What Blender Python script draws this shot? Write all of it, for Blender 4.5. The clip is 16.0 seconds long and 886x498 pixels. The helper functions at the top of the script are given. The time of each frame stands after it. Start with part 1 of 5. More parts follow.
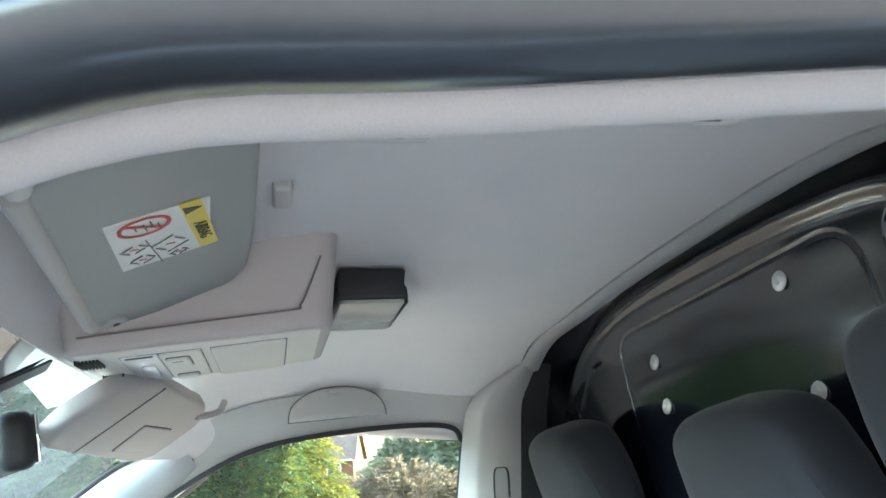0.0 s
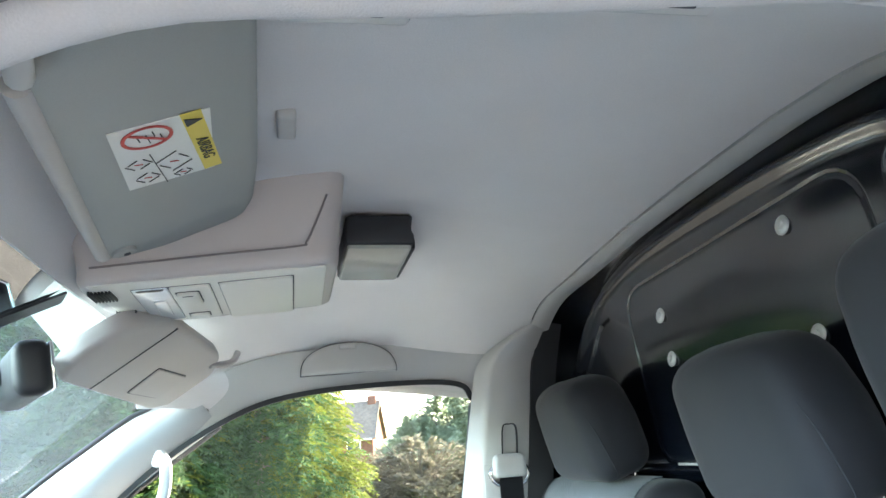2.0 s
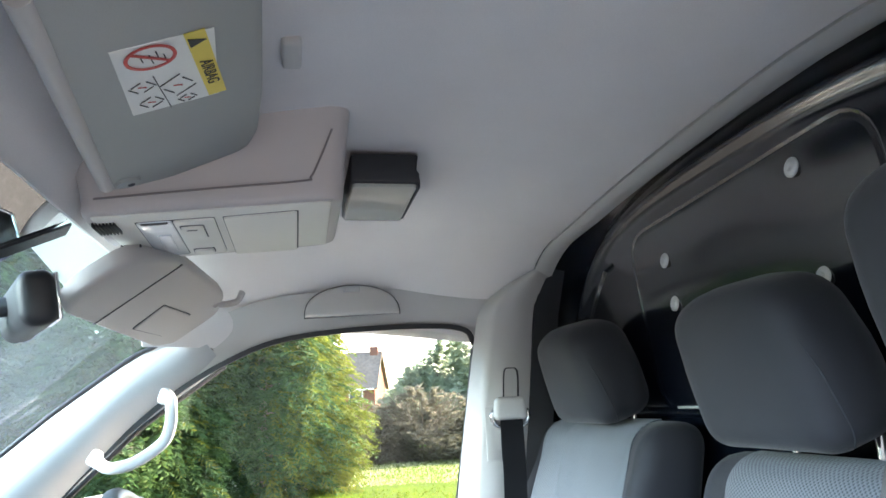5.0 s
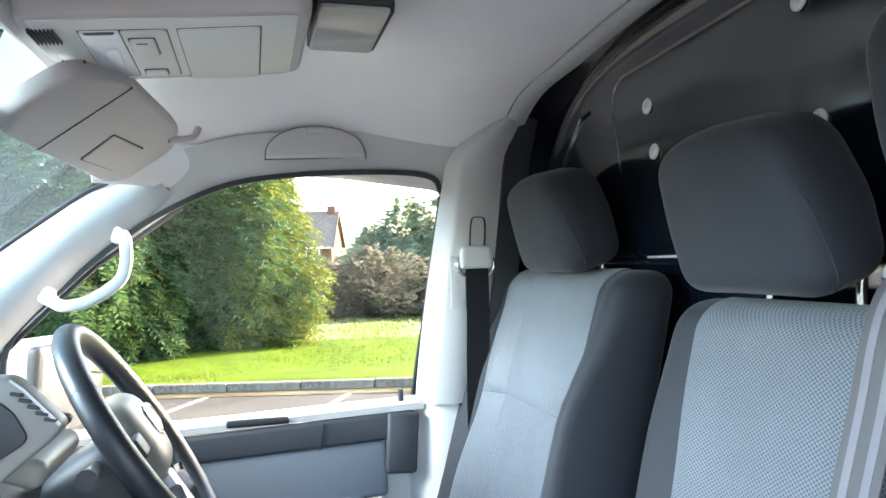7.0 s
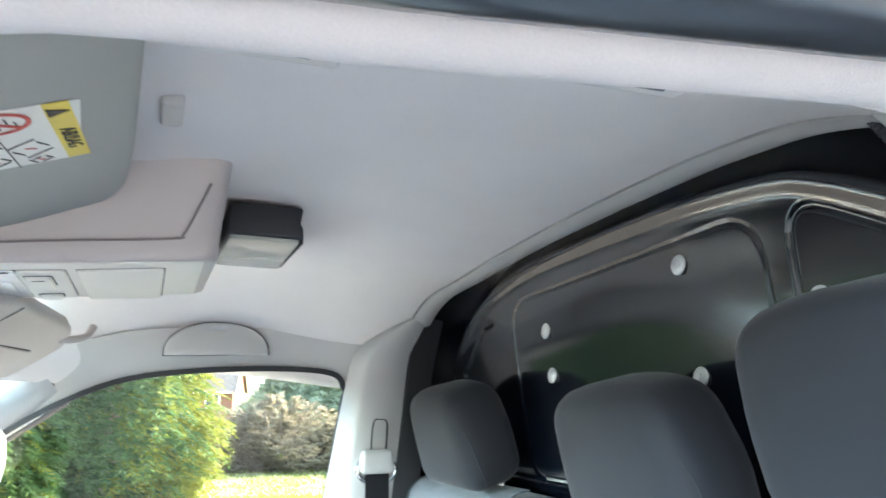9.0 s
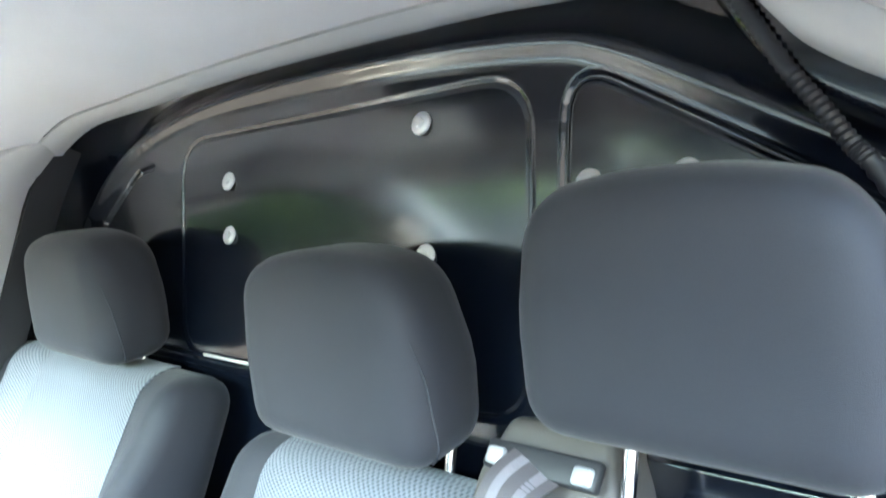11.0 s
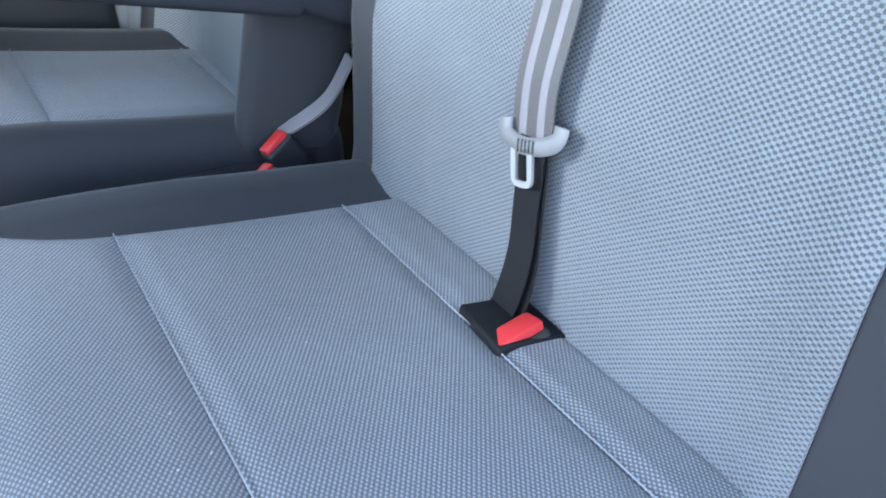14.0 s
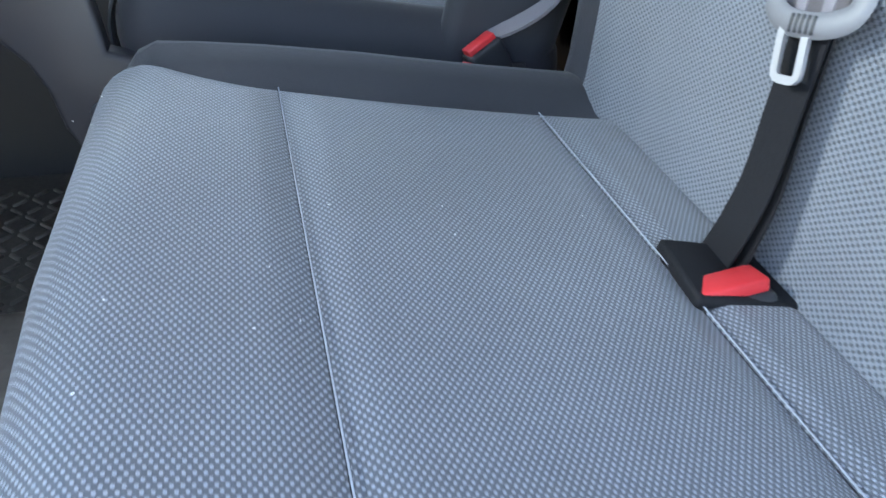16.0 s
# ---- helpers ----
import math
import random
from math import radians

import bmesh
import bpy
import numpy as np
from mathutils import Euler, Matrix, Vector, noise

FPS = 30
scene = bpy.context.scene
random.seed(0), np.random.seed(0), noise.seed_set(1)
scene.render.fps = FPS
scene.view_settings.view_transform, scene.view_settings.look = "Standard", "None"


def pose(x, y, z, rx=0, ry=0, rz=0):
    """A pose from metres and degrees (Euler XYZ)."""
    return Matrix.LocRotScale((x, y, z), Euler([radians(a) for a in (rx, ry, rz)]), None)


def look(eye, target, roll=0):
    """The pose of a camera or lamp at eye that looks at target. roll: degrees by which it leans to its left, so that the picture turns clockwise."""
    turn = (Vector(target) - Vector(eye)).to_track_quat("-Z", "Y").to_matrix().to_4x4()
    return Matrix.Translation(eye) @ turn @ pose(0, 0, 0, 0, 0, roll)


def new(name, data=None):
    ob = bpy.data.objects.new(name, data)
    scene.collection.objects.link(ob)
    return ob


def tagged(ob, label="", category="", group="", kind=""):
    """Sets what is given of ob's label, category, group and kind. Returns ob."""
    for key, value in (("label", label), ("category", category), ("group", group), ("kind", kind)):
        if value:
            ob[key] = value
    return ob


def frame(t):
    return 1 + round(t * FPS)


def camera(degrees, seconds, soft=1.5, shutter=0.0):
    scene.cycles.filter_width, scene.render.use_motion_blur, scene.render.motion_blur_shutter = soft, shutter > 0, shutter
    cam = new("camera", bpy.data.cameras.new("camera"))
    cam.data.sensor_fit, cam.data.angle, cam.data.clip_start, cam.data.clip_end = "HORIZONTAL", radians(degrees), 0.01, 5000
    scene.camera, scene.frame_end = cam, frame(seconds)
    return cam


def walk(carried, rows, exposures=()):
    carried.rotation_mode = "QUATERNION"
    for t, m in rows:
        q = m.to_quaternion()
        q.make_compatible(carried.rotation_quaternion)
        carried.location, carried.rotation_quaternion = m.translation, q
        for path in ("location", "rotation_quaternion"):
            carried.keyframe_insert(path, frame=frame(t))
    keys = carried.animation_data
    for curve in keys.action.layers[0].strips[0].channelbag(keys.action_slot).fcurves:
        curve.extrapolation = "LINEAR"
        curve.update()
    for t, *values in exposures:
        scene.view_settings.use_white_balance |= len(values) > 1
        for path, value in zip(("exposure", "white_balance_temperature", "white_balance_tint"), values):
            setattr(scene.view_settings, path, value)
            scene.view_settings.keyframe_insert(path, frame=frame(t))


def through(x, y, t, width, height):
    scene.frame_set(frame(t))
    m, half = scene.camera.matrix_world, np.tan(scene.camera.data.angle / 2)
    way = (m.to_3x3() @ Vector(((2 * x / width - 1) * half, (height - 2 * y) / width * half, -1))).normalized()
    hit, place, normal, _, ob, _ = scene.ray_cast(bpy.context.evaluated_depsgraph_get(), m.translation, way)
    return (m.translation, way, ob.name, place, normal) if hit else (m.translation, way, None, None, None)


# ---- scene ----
cam = camera(60.3, 16.0, shutter=0.25)
PATH = [
    (0, (0.023, -0.021, 1.599), (0.476, 1.847, 2.152), -5.5),
    (0.5, (0.032, -0.038, 1.553), (0.442, 1.837, 2.117), -5.0),
    (1, (0.039, -0.037, 1.548), (0.438, 1.84, 2.112), -4.8),
    (1.5, (0.039, -0.029, 1.544), (0.438, 1.857, 2.078), -4.5),
    (2, (0.039, -0.024, 1.548), (0.435, 1.868, 2.062), -4.3),
    (2.5, (0.04, -0.025, 1.549), (0.43, 1.872, 2.049), -4.1),
    (3, (0.038, -0.025, 1.548), (0.42, 1.877, 2.037), -3.8),
    (3.2, (0.037, -0.025, 1.548), (0.414, 1.878, 2.034), -3.7),
    (5.3, (0.038, -0.011, 1.529), (0.427, 1.92, 1.873), -3.1),
    (5.5, (0.04, 0.006, 1.528), (0.489, 1.944, 1.738), -3.2),
    (6, (0.036, 0.009, 1.525), (0.519, 1.945, 1.666), -2.3),
    (6.5, (0.033, 0.022, 1.521), (0.521, 1.96, 1.612), -1.8),
    (7, (0.029, 0.04, 1.507), (0.513, 1.98, 1.542), -1.8),
    (7.5, (0.021, 0.011, 1.561), (0.523, 1.932, 1.795), -1.5),
    (8, (0.006, -0.026, 1.587), (0.493, 1.865, 2.018), -1.0),
    (8.2, (0.009, -0.034, 1.592), (0.481, 1.847, 2.079), -1.1),
    (10.3, (0.066, 0.179, 1.628), (1.431, 1.627, 1.835), 3.6),
    (10.5, (0.064, 0.196, 1.625), (1.491, 1.583, 1.828), 4.2),
    (11, (0.067, 0.214, 1.609), (1.563, 1.536, 1.722), 4.6),
    (11.5, (0.079, 0.201, 1.512), (1.587, 1.504, 1.344), 4.4),
    (12, (0.07, 0.195, 1.424), (1.59, 1.436, 1.078), 4.6),
    (12.5, (0.128, 0.174, 1.354), (1.474, 1.519, 0.737), 1.1),
    (13, (0.139, 0.164, 1.32), (1.396, 1.496, 0.517), 0.2),
    (13.5, (0.111, 0.155, 1.309), (1.186, 1.501, 0.293), -1.3),
    (14, (0.091, 0.129, 1.299), (0.958, 1.552, 0.192), -0.5),
    (14.5, (0.08, 0.076, 1.295), (0.717, 1.569, 0.127), -0.8),
    (15, (0.102, 0.027, 1.259), (0.586, 1.563, 0.073), 1.4),
    (15.5, (0.14, 0.101, 1.195), (0.577, 1.67, 0.034), 3.7),
    (16, (0.135, 0.189, 1.17), (0.526, 1.797, 0.047), 1.4),
]
STOPS = [(0, 4.0, 6600, 6), (3.2, 4.05, 6600, 7), (5.3, 3.71, 6600, 12), (8.2, 4.05, 6550, 10), (10.3, 5.15, 6700, 7), (11.1, 5.15, 6700, 7), (11.5, 4.65, 6600, 14), (12.0, 4.05, 6650, 14), (13.0, 3.9, 6950, 14), (14.2, 4.2, 7000, 14), (16.0, 3.95, 7300, 14)]
walk(cam, [(t, look(eye, target, roll)) for t, eye, target, roll in PATH], STOPS)

# ---- world, sun, exposure ----
world = bpy.data.worlds.new("world")
scene.world = world
world.use_nodes = True
wn = world.node_tree
sky = wn.nodes.new("ShaderNodeTexSky")
sky.sky_type, sky.sun_disc = "NISHITA", False
sky.sun_elevation, sky.sun_rotation = radians(24), radians(68)
sky.air_density, sky.dust_density = 1.0, 3.0
wn.nodes["Background"].inputs["Strength"].default_value = 0.15
wn.links.new(sky.outputs[0], wn.nodes["Background"].inputs["Color"])
sun = new("sun", bpy.data.lights.new("sun", "SUN"))
sun.data.energy, sun.data.angle, sun.data.color = 2.2, radians(0.5), (1.0, 0.93, 0.82)
sun.matrix_world = look((0, 0, 0), (-0.85, -0.34, -0.41))


# added lamp standing in for the bright sky ahead, through the windscreen
front = new("windscreen_fill", bpy.data.lights.new("windscreen_fill", "AREA"))
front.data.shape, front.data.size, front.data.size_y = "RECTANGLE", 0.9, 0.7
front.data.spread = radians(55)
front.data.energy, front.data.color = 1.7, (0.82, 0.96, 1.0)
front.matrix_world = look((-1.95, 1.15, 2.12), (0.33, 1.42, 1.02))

# ---- materials ----
def mat(name, color, rough=0.6, metal=0.0, vary=0.15, grain=300.0, bump=0.1, stain=6.0, spec=0.5, coat=0.0):
    m = bpy.data.materials.new(name)
    m.use_nodes = True
    n, l = m.node_tree.nodes, m.node_tree.links
    b = n["Principled BSDF"]
    b.inputs["Roughness"].default_value = rough
    b.inputs["Metallic"].default_value = metal
    b.inputs["Specular IOR Level"].default_value = spec
    b.inputs["Coat Weight"].default_value = coat
    b.inputs["Coat Roughness"].default_value = min(rough, 0.16)
    tc = n.new("ShaderNodeTexCoord")
    n1 = n.new("ShaderNodeTexNoise")
    n1.inputs["Scale"].default_value, n1.inputs["Detail"].default_value = grain, 3
    n2 = n.new("ShaderNodeTexNoise")
    n2.inputs["Scale"].default_value, n2.inputs["Detail"].default_value = stain, 4
    l.new(tc.outputs["Object"], n1.inputs["Vector"])
    l.new(tc.outputs["Object"], n2.inputs["Vector"])
    add = n.new("ShaderNodeMath")
    add.operation = "ADD"
    l.new(n1.outputs[0], add.inputs[0])
    l.new(n2.outputs[0], add.inputs[1])
    ramp = n.new("ShaderNodeMapRange")
    ramp.inputs["From Min"].default_value, ramp.inputs["From Max"].default_value = 0.6, 1.4
    ramp.inputs["To Min"].default_value, ramp.inputs["To Max"].default_value = 1 - vary, 1 + vary
    l.new(add.outputs[0], ramp.inputs["Value"])
    mul = n.new("ShaderNodeVectorMath")
    mul.operation = "MULTIPLY"
    mul.inputs[0].default_value = color
    l.new(ramp.outputs[0], mul.inputs[1])
    l.new(mul.outputs[0], b.inputs["Base Color"])
    if bump:
        bp = n.new("ShaderNodeBump")
        bp.inputs["Strength"].default_value, bp.inputs["Distance"].default_value = bump, 0.002
        l.new(n1.outputs[0], bp.inputs["Height"])
        l.new(bp.outputs[0], b.inputs["Normal"])
    return m


def sheen(m, weight, rough):
    b = m.node_tree.nodes["Principled BSDF"]
    b.inputs["Sheen Weight"].default_value, b.inputs["Sheen Roughness"].default_value = weight, rough
    return m


def weave(name, dark, light, cell, axes="xy", ratio=1.0, split=0.75, gloss=0.7, low=0.0, high=0.62):
    """Basket cloth: rows of small light oval floats on a dark ground."""
    m = mat(name, dark, 0.5, bump=0.0, spec=gloss)
    n, l = m.node_tree.nodes, m.node_tree.links
    b = n["Principled BSDF"]
    tc = n.new("ShaderNodeTexCoord")
    sep = n.new("ShaderNodeSeparateXYZ")
    l.new(tc.outputs["Object"], sep.inputs[0])

    def wave(out, k):
        a = n.new("ShaderNodeMath")
        a.operation = "MULTIPLY"
        a.inputs[1].default_value = k
        l.new(out, a.inputs[0])
        s = n.new("ShaderNodeMath")
        s.operation = "SINE"
        l.new(a.outputs[0], s.inputs[0])
        return s.outputs[0]

    u = wave(sep.outputs["XYZ".index(axes[0].upper())], 2 * math.pi / cell)
    v = wave(sep.outputs["XYZ".index(axes[1].upper())], 2 * math.pi / (cell * ratio))
    p = n.new("ShaderNodeMath")
    p.operation = "MULTIPLY"
    l.new(u, p.inputs[0])
    l.new(v, p.inputs[1])
    c2 = n.new("ShaderNodeMath")
    c2.operation = "MULTIPLY"
    l.new(u, c2.inputs[0])
    l.new(u, c2.inputs[1])
    c3 = n.new("ShaderNodeMath")
    c3.operation = "POWER"
    c3.inputs[1].default_value = 3.0
    l.new(c2.outputs[0], c3.inputs[0])
    c4 = n.new("ShaderNodeMath")
    c4.operation = "MULTIPLY_ADD"
    c4.inputs[1].default_value = -split
    l.new(c3.outputs[0], c4.inputs[0])
    l.new(p.outputs[0], c4.inputs[2])
    p = c4
    fine = n.new("ShaderNodeTexNoise")
    fine.inputs["Scale"].default_value = 900
    l.new(tc.outputs["Object"], fine.inputs["Vector"])
    broad = n.new("ShaderNodeTexNoise")
    broad.inputs["Scale"].default_value = 9
    l.new(tc.outputs["Object"], broad.inputs["Vector"])
    q = n.new("ShaderNodeMath")
    q.operation = "MULTIPLY_ADD"
    q.inputs[1].default_value, q.inputs[2].default_value = 0.7, -0.35
    l.new(fine.outputs[0], q.inputs[0])
    q2 = n.new("ShaderNodeMath")
    q2.operation = "ADD"
    l.new(p.outputs[0], q2.inputs[0])
    l.new(q.outputs[0], q2.inputs[1])
    mr = n.new("ShaderNodeMapRange")
    mr.interpolation_type = "SMOOTHSTEP"
    mr.inputs["From Min"].default_value, mr.inputs["From Max"].default_value = low, high
    l.new(q2.outputs[0], mr.inputs["Value"])
    mix = n.new("ShaderNodeMix")
    mix.data_type = "RGBA"
    mix.inputs["A"].default_value, mix.inputs["B"].default_value = (*dark, 1), (*light, 1)
    l.new(mr.outputs[0], mix.inputs["Factor"])
    vr = n.new("ShaderNodeMapRange")
    vr.inputs["To Min"].default_value, vr.inputs["To Max"].default_value = 0.85, 1.15
    l.new(broad.outputs[0], vr.inputs["Value"])
    mul = n.new("ShaderNodeVectorMath")
    mul.operation = "MULTIPLY"
    l.new(mix.outputs["Result"], mul.inputs[0])
    l.new(vr.outputs[0], mul.inputs[1])
    l.new(mul.outputs[0], b.inputs["Base Color"])
    bp = n.new("ShaderNodeBump")
    bp.inputs["Strength"].default_value, bp.inputs["Distance"].default_value = 0.5, 0.0012
    l.new(mr.outputs[0], bp.inputs["Height"])
    l.new(bp.outputs[0], b.inputs["Normal"])
    b.inputs["Sheen Weight"].default_value = 0.15
    return m


def glass(name, tint=(1, 1, 1), rough=0.0, ior=1.45, glare_haze=0.0):
    m = bpy.data.materials.new(name)
    m.use_nodes = True
    n, l = m.node_tree.nodes, m.node_tree.links
    n.remove(n["Principled BSDF"])
    tr, gl, fr, mx = (n.new("ShaderNodeBsdf" + k) if k in ("Transparent", "Glossy") else n.new("ShaderNode" + k) for k in ("Transparent", "Glossy", "Fresnel", "MixShader"))
    tr.inputs["Color"].default_value = (*tint, 1)
    gl.inputs["Roughness"].default_value = rough
    fr.inputs["IOR"].default_value = ior
    l.new(fr.outputs[0], mx.inputs[0])
    l.new(tr.outputs[0], mx.inputs[1])
    l.new(gl.outputs[0], mx.inputs[2])
    last = mx
    # veiling glare on the glass, mixed in as a translucent haze
    if glare_haze:
        du, dm = n.new("ShaderNodeBsdfTranslucent"), n.new("ShaderNodeMixShader")
        du.inputs["Color"].default_value = (0.80, 0.84, 0.84, 1)
        nz = n.new("ShaderNodeTexNoise")
        nz.inputs["Scale"].default_value, nz.inputs["Detail"].default_value = 7.0, 5
        mr = n.new("ShaderNodeMapRange")
        mr.inputs["To Min"].default_value, mr.inputs["To Max"].default_value = glare_haze * 0.5, glare_haze * 1.5
        l.new(nz.outputs[0], mr.inputs["Value"])
        l.new(mr.outputs[0], dm.inputs[0])
        l.new(mx.outputs[0], dm.inputs[1])
        l.new(du.outputs[0], dm.inputs[2])
        last = dm
    l.new(last.outputs[0], n["Material Output"].inputs["Surface"])
    return m


def foliage(name, tones, through=0.35, patch=0.6):
    """Leaf cloth: each leaf takes one of the tones, and light shines through it."""
    m = bpy.data.materials.new(name)
    m.use_nodes = True
    n, l = m.node_tree.nodes, m.node_tree.links
    b = n["Principled BSDF"]
    b.inputs["Roughness"].default_value, b.inputs["Specular IOR Level"].default_value = 0.75, 0.15
    geo, tc = n.new("ShaderNodeNewGeometry"), n.new("ShaderNodeTexCoord")
    nz = n.new("ShaderNodeTexNoise")
    nz.inputs["Scale"].default_value, nz.inputs["Detail"].default_value = patch, 3
    l.new(tc.outputs["Object"], nz.inputs["Vector"])
    ad = n.new("ShaderNodeMath")
    ad.operation = "MULTIPLY_ADD"
    ad.inputs[1].default_value = 0.45
    l.new(geo.outputs["Random Per Island"], ad.inputs[0])
    mr = n.new("ShaderNodeMapRange")
    mr.inputs["From Min"].default_value, mr.inputs["From Max"].default_value = 0.3, 0.7
    mr.inputs["To Min"].default_value, mr.inputs["To Max"].default_value = 0.0, 0.55
    l.new(nz.outputs[0], mr.inputs["Value"])
    l.new(mr.outputs[0], ad.inputs[2])
    cr = n.new("ShaderNodeValToRGB")
    for i, t in enumerate(tones):
        e = cr.color_ramp.elements[i] if i < 2 else cr.color_ramp.elements.new(i / (len(tones) - 1))
        e.position, e.color = i / (len(tones) - 1), (*t, 1)
    l.new(ad.outputs[0], cr.inputs[0])
    l.new(cr.outputs[0], b.inputs["Base Color"])
    tr, mx = n.new("ShaderNodeBsdfTranslucent"), n.new("ShaderNodeMixShader")
    l.new(cr.outputs[0], tr.inputs["Color"])
    mx.inputs[0].default_value = through
    l.new(b.outputs[0], mx.inputs[1])
    l.new(tr.outputs[0], mx.inputs[2])
    l.new(mx.outputs[0], n["Material Output"].inputs["Surface"])
    return m


HEADLINER = mat("headliner_felt", (0.74, 0.705, 0.695), 0.95, vary=0.06, grain=700, bump=0.25, spec=0.15)
TRIM = mat("pale_grey_plastic", (0.53, 0.515, 0.50), 0.55, vary=0.05, grain=1500, bump=0.12)
TRIM_GREY = mat("light_grey_pillar_plastic", (0.43, 0.437, 0.45), 0.5, vary=0.05, grain=1500, bump=0.12)
TRIM_WARM = mat("warm_grey_plastic", (0.50, 0.45, 0.435), 0.5, vary=0.05, grain=1500, bump=0.1)
VISOR_WARM = mat("warm_grey_visor_plastic", (0.47, 0.435, 0.415), 0.6, vary=0.05, grain=900, bump=0.12)
FACE = mat("cream_white_plastic", (0.70, 0.675, 0.62), 0.42, vary=0.04, grain=1500, bump=0.08)
GROOVE = mat("shaded_groove_plastic", (0.22, 0.19, 0.185), 0.7, vary=0.05, grain=1500, bump=0.0)
VISOR = mat("grey_visor_vinyl", (0.36, 0.36, 0.335), 0.75, vary=0.06, grain=900, bump=0.15)
CLOTH = mat("dark_grey_cloth", (0.026, 0.027, 0.034), 0.7, vary=0.12, grain=1500, bump=0.18, spec=0.35)
sheen(CLOTH, 0.12, 0.4)
CLOTH_SIDE = mat("black_grey_side_cloth", (0.026, 0.028, 0.037), 0.9, vary=0.14, grain=900, bump=0.3, spec=0.2)
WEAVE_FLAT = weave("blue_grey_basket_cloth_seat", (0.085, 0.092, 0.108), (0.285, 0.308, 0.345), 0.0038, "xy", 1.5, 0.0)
# backs get a darker copy of the seat cloth, offsetting excess light there
WEAVE_BACK = weave("blue_grey_basket_cloth_back_darkened", (0.056, 0.063, 0.076), (0.160, 0.175, 0.200), 0.0063, "yz", 0.72, 0.0, 0.35, -0.55, 0.25)
SEAM = mat("seam_thread", (0.03, 0.032, 0.04), 0.9, vary=0.1)
SEAM_PALE = mat("pale_seam_thread", (0.32, 0.34, 0.38), 0.9, vary=0.1)
BLACK_STEEL = mat("satin_black_painted_steel", (0.003, 0.005, 0.010), 0.13, vary=0.3, grain=40, bump=0.008, stain=3, spec=0.85, coat=0.4)
BLACK_PLASTIC = mat("black_plastic", (0.022, 0.023, 0.027), 0.5, vary=0.15, grain=1200, bump=0.15)
DARK_GREY = mat("dark_grey_dash_plastic", (0.045, 0.048, 0.056), 0.6, vary=0.1, grain=1500, bump=0.2)
LITTER = mat("tan_leaf_litter", (0.085, 0.068, 0.036), 0.95, vary=0.5, grain=9, bump=0.3, stain=1.5, spec=0.1)
TREAD = mat("worn_tread_rubber", (0.085, 0.082, 0.077), 0.5, vary=0.3, grain=60, bump=0.1, stain=4)
LEATHER = mat("black_leather", (0.015, 0.016, 0.02), 0.38, vary=0.15, grain=600, bump=0.2)
RUBBER = mat("black_rubber_seal", (0.03, 0.034, 0.042), 0.3, vary=0.15, grain=200, bump=0.02, spec=0.9, coat=0.6)
CHROME = mat("chrome", (0.75, 0.75, 0.76), 0.12, 1.0, vary=0.03, bump=0.0)
ZINC = mat("zinc_plated_steel", (0.78, 0.78, 0.76), 0.4, 0.55, vary=0.12, grain=60, bump=0.05)
GLOSS = mat("glossy_grey_plastic", (0.42, 0.42, 0.37), 0.12, vary=0.1, grain=20, bump=0.02)
DOOR_GREY = mat("blue_grey_door_plastic", (0.19, 0.205, 0.235), 0.45, vary=0.08, grain=1200, bump=0.1)
HUB = mat("dim_grey_plastic", (0.20, 0.188, 0.165), 0.42, vary=0.08, grain=1200, bump=0.1)
PODGREY = mat("beige_grey_plastic", (0.20, 0.19, 0.17), 0.42, vary=0.08, grain=1200, bump=0.1)
SILVER = mat("silver_plastic", (0.45, 0.46, 0.48), 0.4, 0.3, vary=0.05, bump=0.0)
BELT = mat("grey_belt_webbing", (0.085, 0.076, 0.082), 0.42, vary=0.1, grain=800, bump=0.3, spec=0.6)
BELT_STRIPE = mat("pale_belt_stripe", (0.19, 0.175, 0.195), 0.45, vary=0.08, grain=800, bump=0.3)
# for the unseen slab that bounces light into the cab
BOUNCE_SLAB = mat("grey_bounce_slab", (0.10, 0.098, 0.094), 0.9, vary=0.2, grain=15, bump=0.3, stain=1)
BELT_DARK = mat("black_belt_webbing", (0.009, 0.009, 0.011), 0.7, vary=0.1, grain=800, bump=0.3, spec=0.2)
LINT = mat("white_lint", (0.8, 0.8, 0.78), 0.9, vary=0.02, bump=0.0)
RED = mat("red_plastic_button", (0.62, 0.035, 0.04), 0.4, vary=0.05, bump=0.0)
BLADE_METAL = mat("brushed_steel_blade", (0.50, 0.50, 0.52), 0.42, 0.75, vary=0.05, bump=0.0)
COVER_GREY = mat("blue_grey_seat_plastic", (0.028, 0.028, 0.034), 0.45, vary=0.06, grain=1500, bump=0.15)
GUIDE_GREY = mat("brown_grey_outlet_plastic", (0.085, 0.077, 0.073), 0.45, vary=0.1, grain=900, bump=0.1)
TONGUE = mat("grey_tongue_plastic", (0.14, 0.14, 0.15), 0.5, vary=0.05, bump=0.0)
WHITE_LABEL = mat("white_label_paper", (0.74, 0.73, 0.70), 0.5, vary=0.03, bump=0.0)
YELLOW = mat("yellow_label", (0.72, 0.55, 0.08), 0.5, vary=0.03, bump=0.0)
LABEL_RED = mat("red_print", (0.5, 0.06, 0.05), 0.6, vary=0.03, bump=0.0)
LABEL_BLACK = mat("black_print", (0.03, 0.03, 0.03), 0.6, vary=0.03, bump=0.0)
WHITE_PAINT = mat("white_car_paint", (0.80, 0.80, 0.79), 0.25, vary=0.02, bump=0.0, coat=0.5)
HUMP_RUBBER = mat("scuffed_brown_grey_rubber", (0.12, 0.108, 0.094), 0.5, vary=0.35, grain=60, bump=0.3, stain=9)
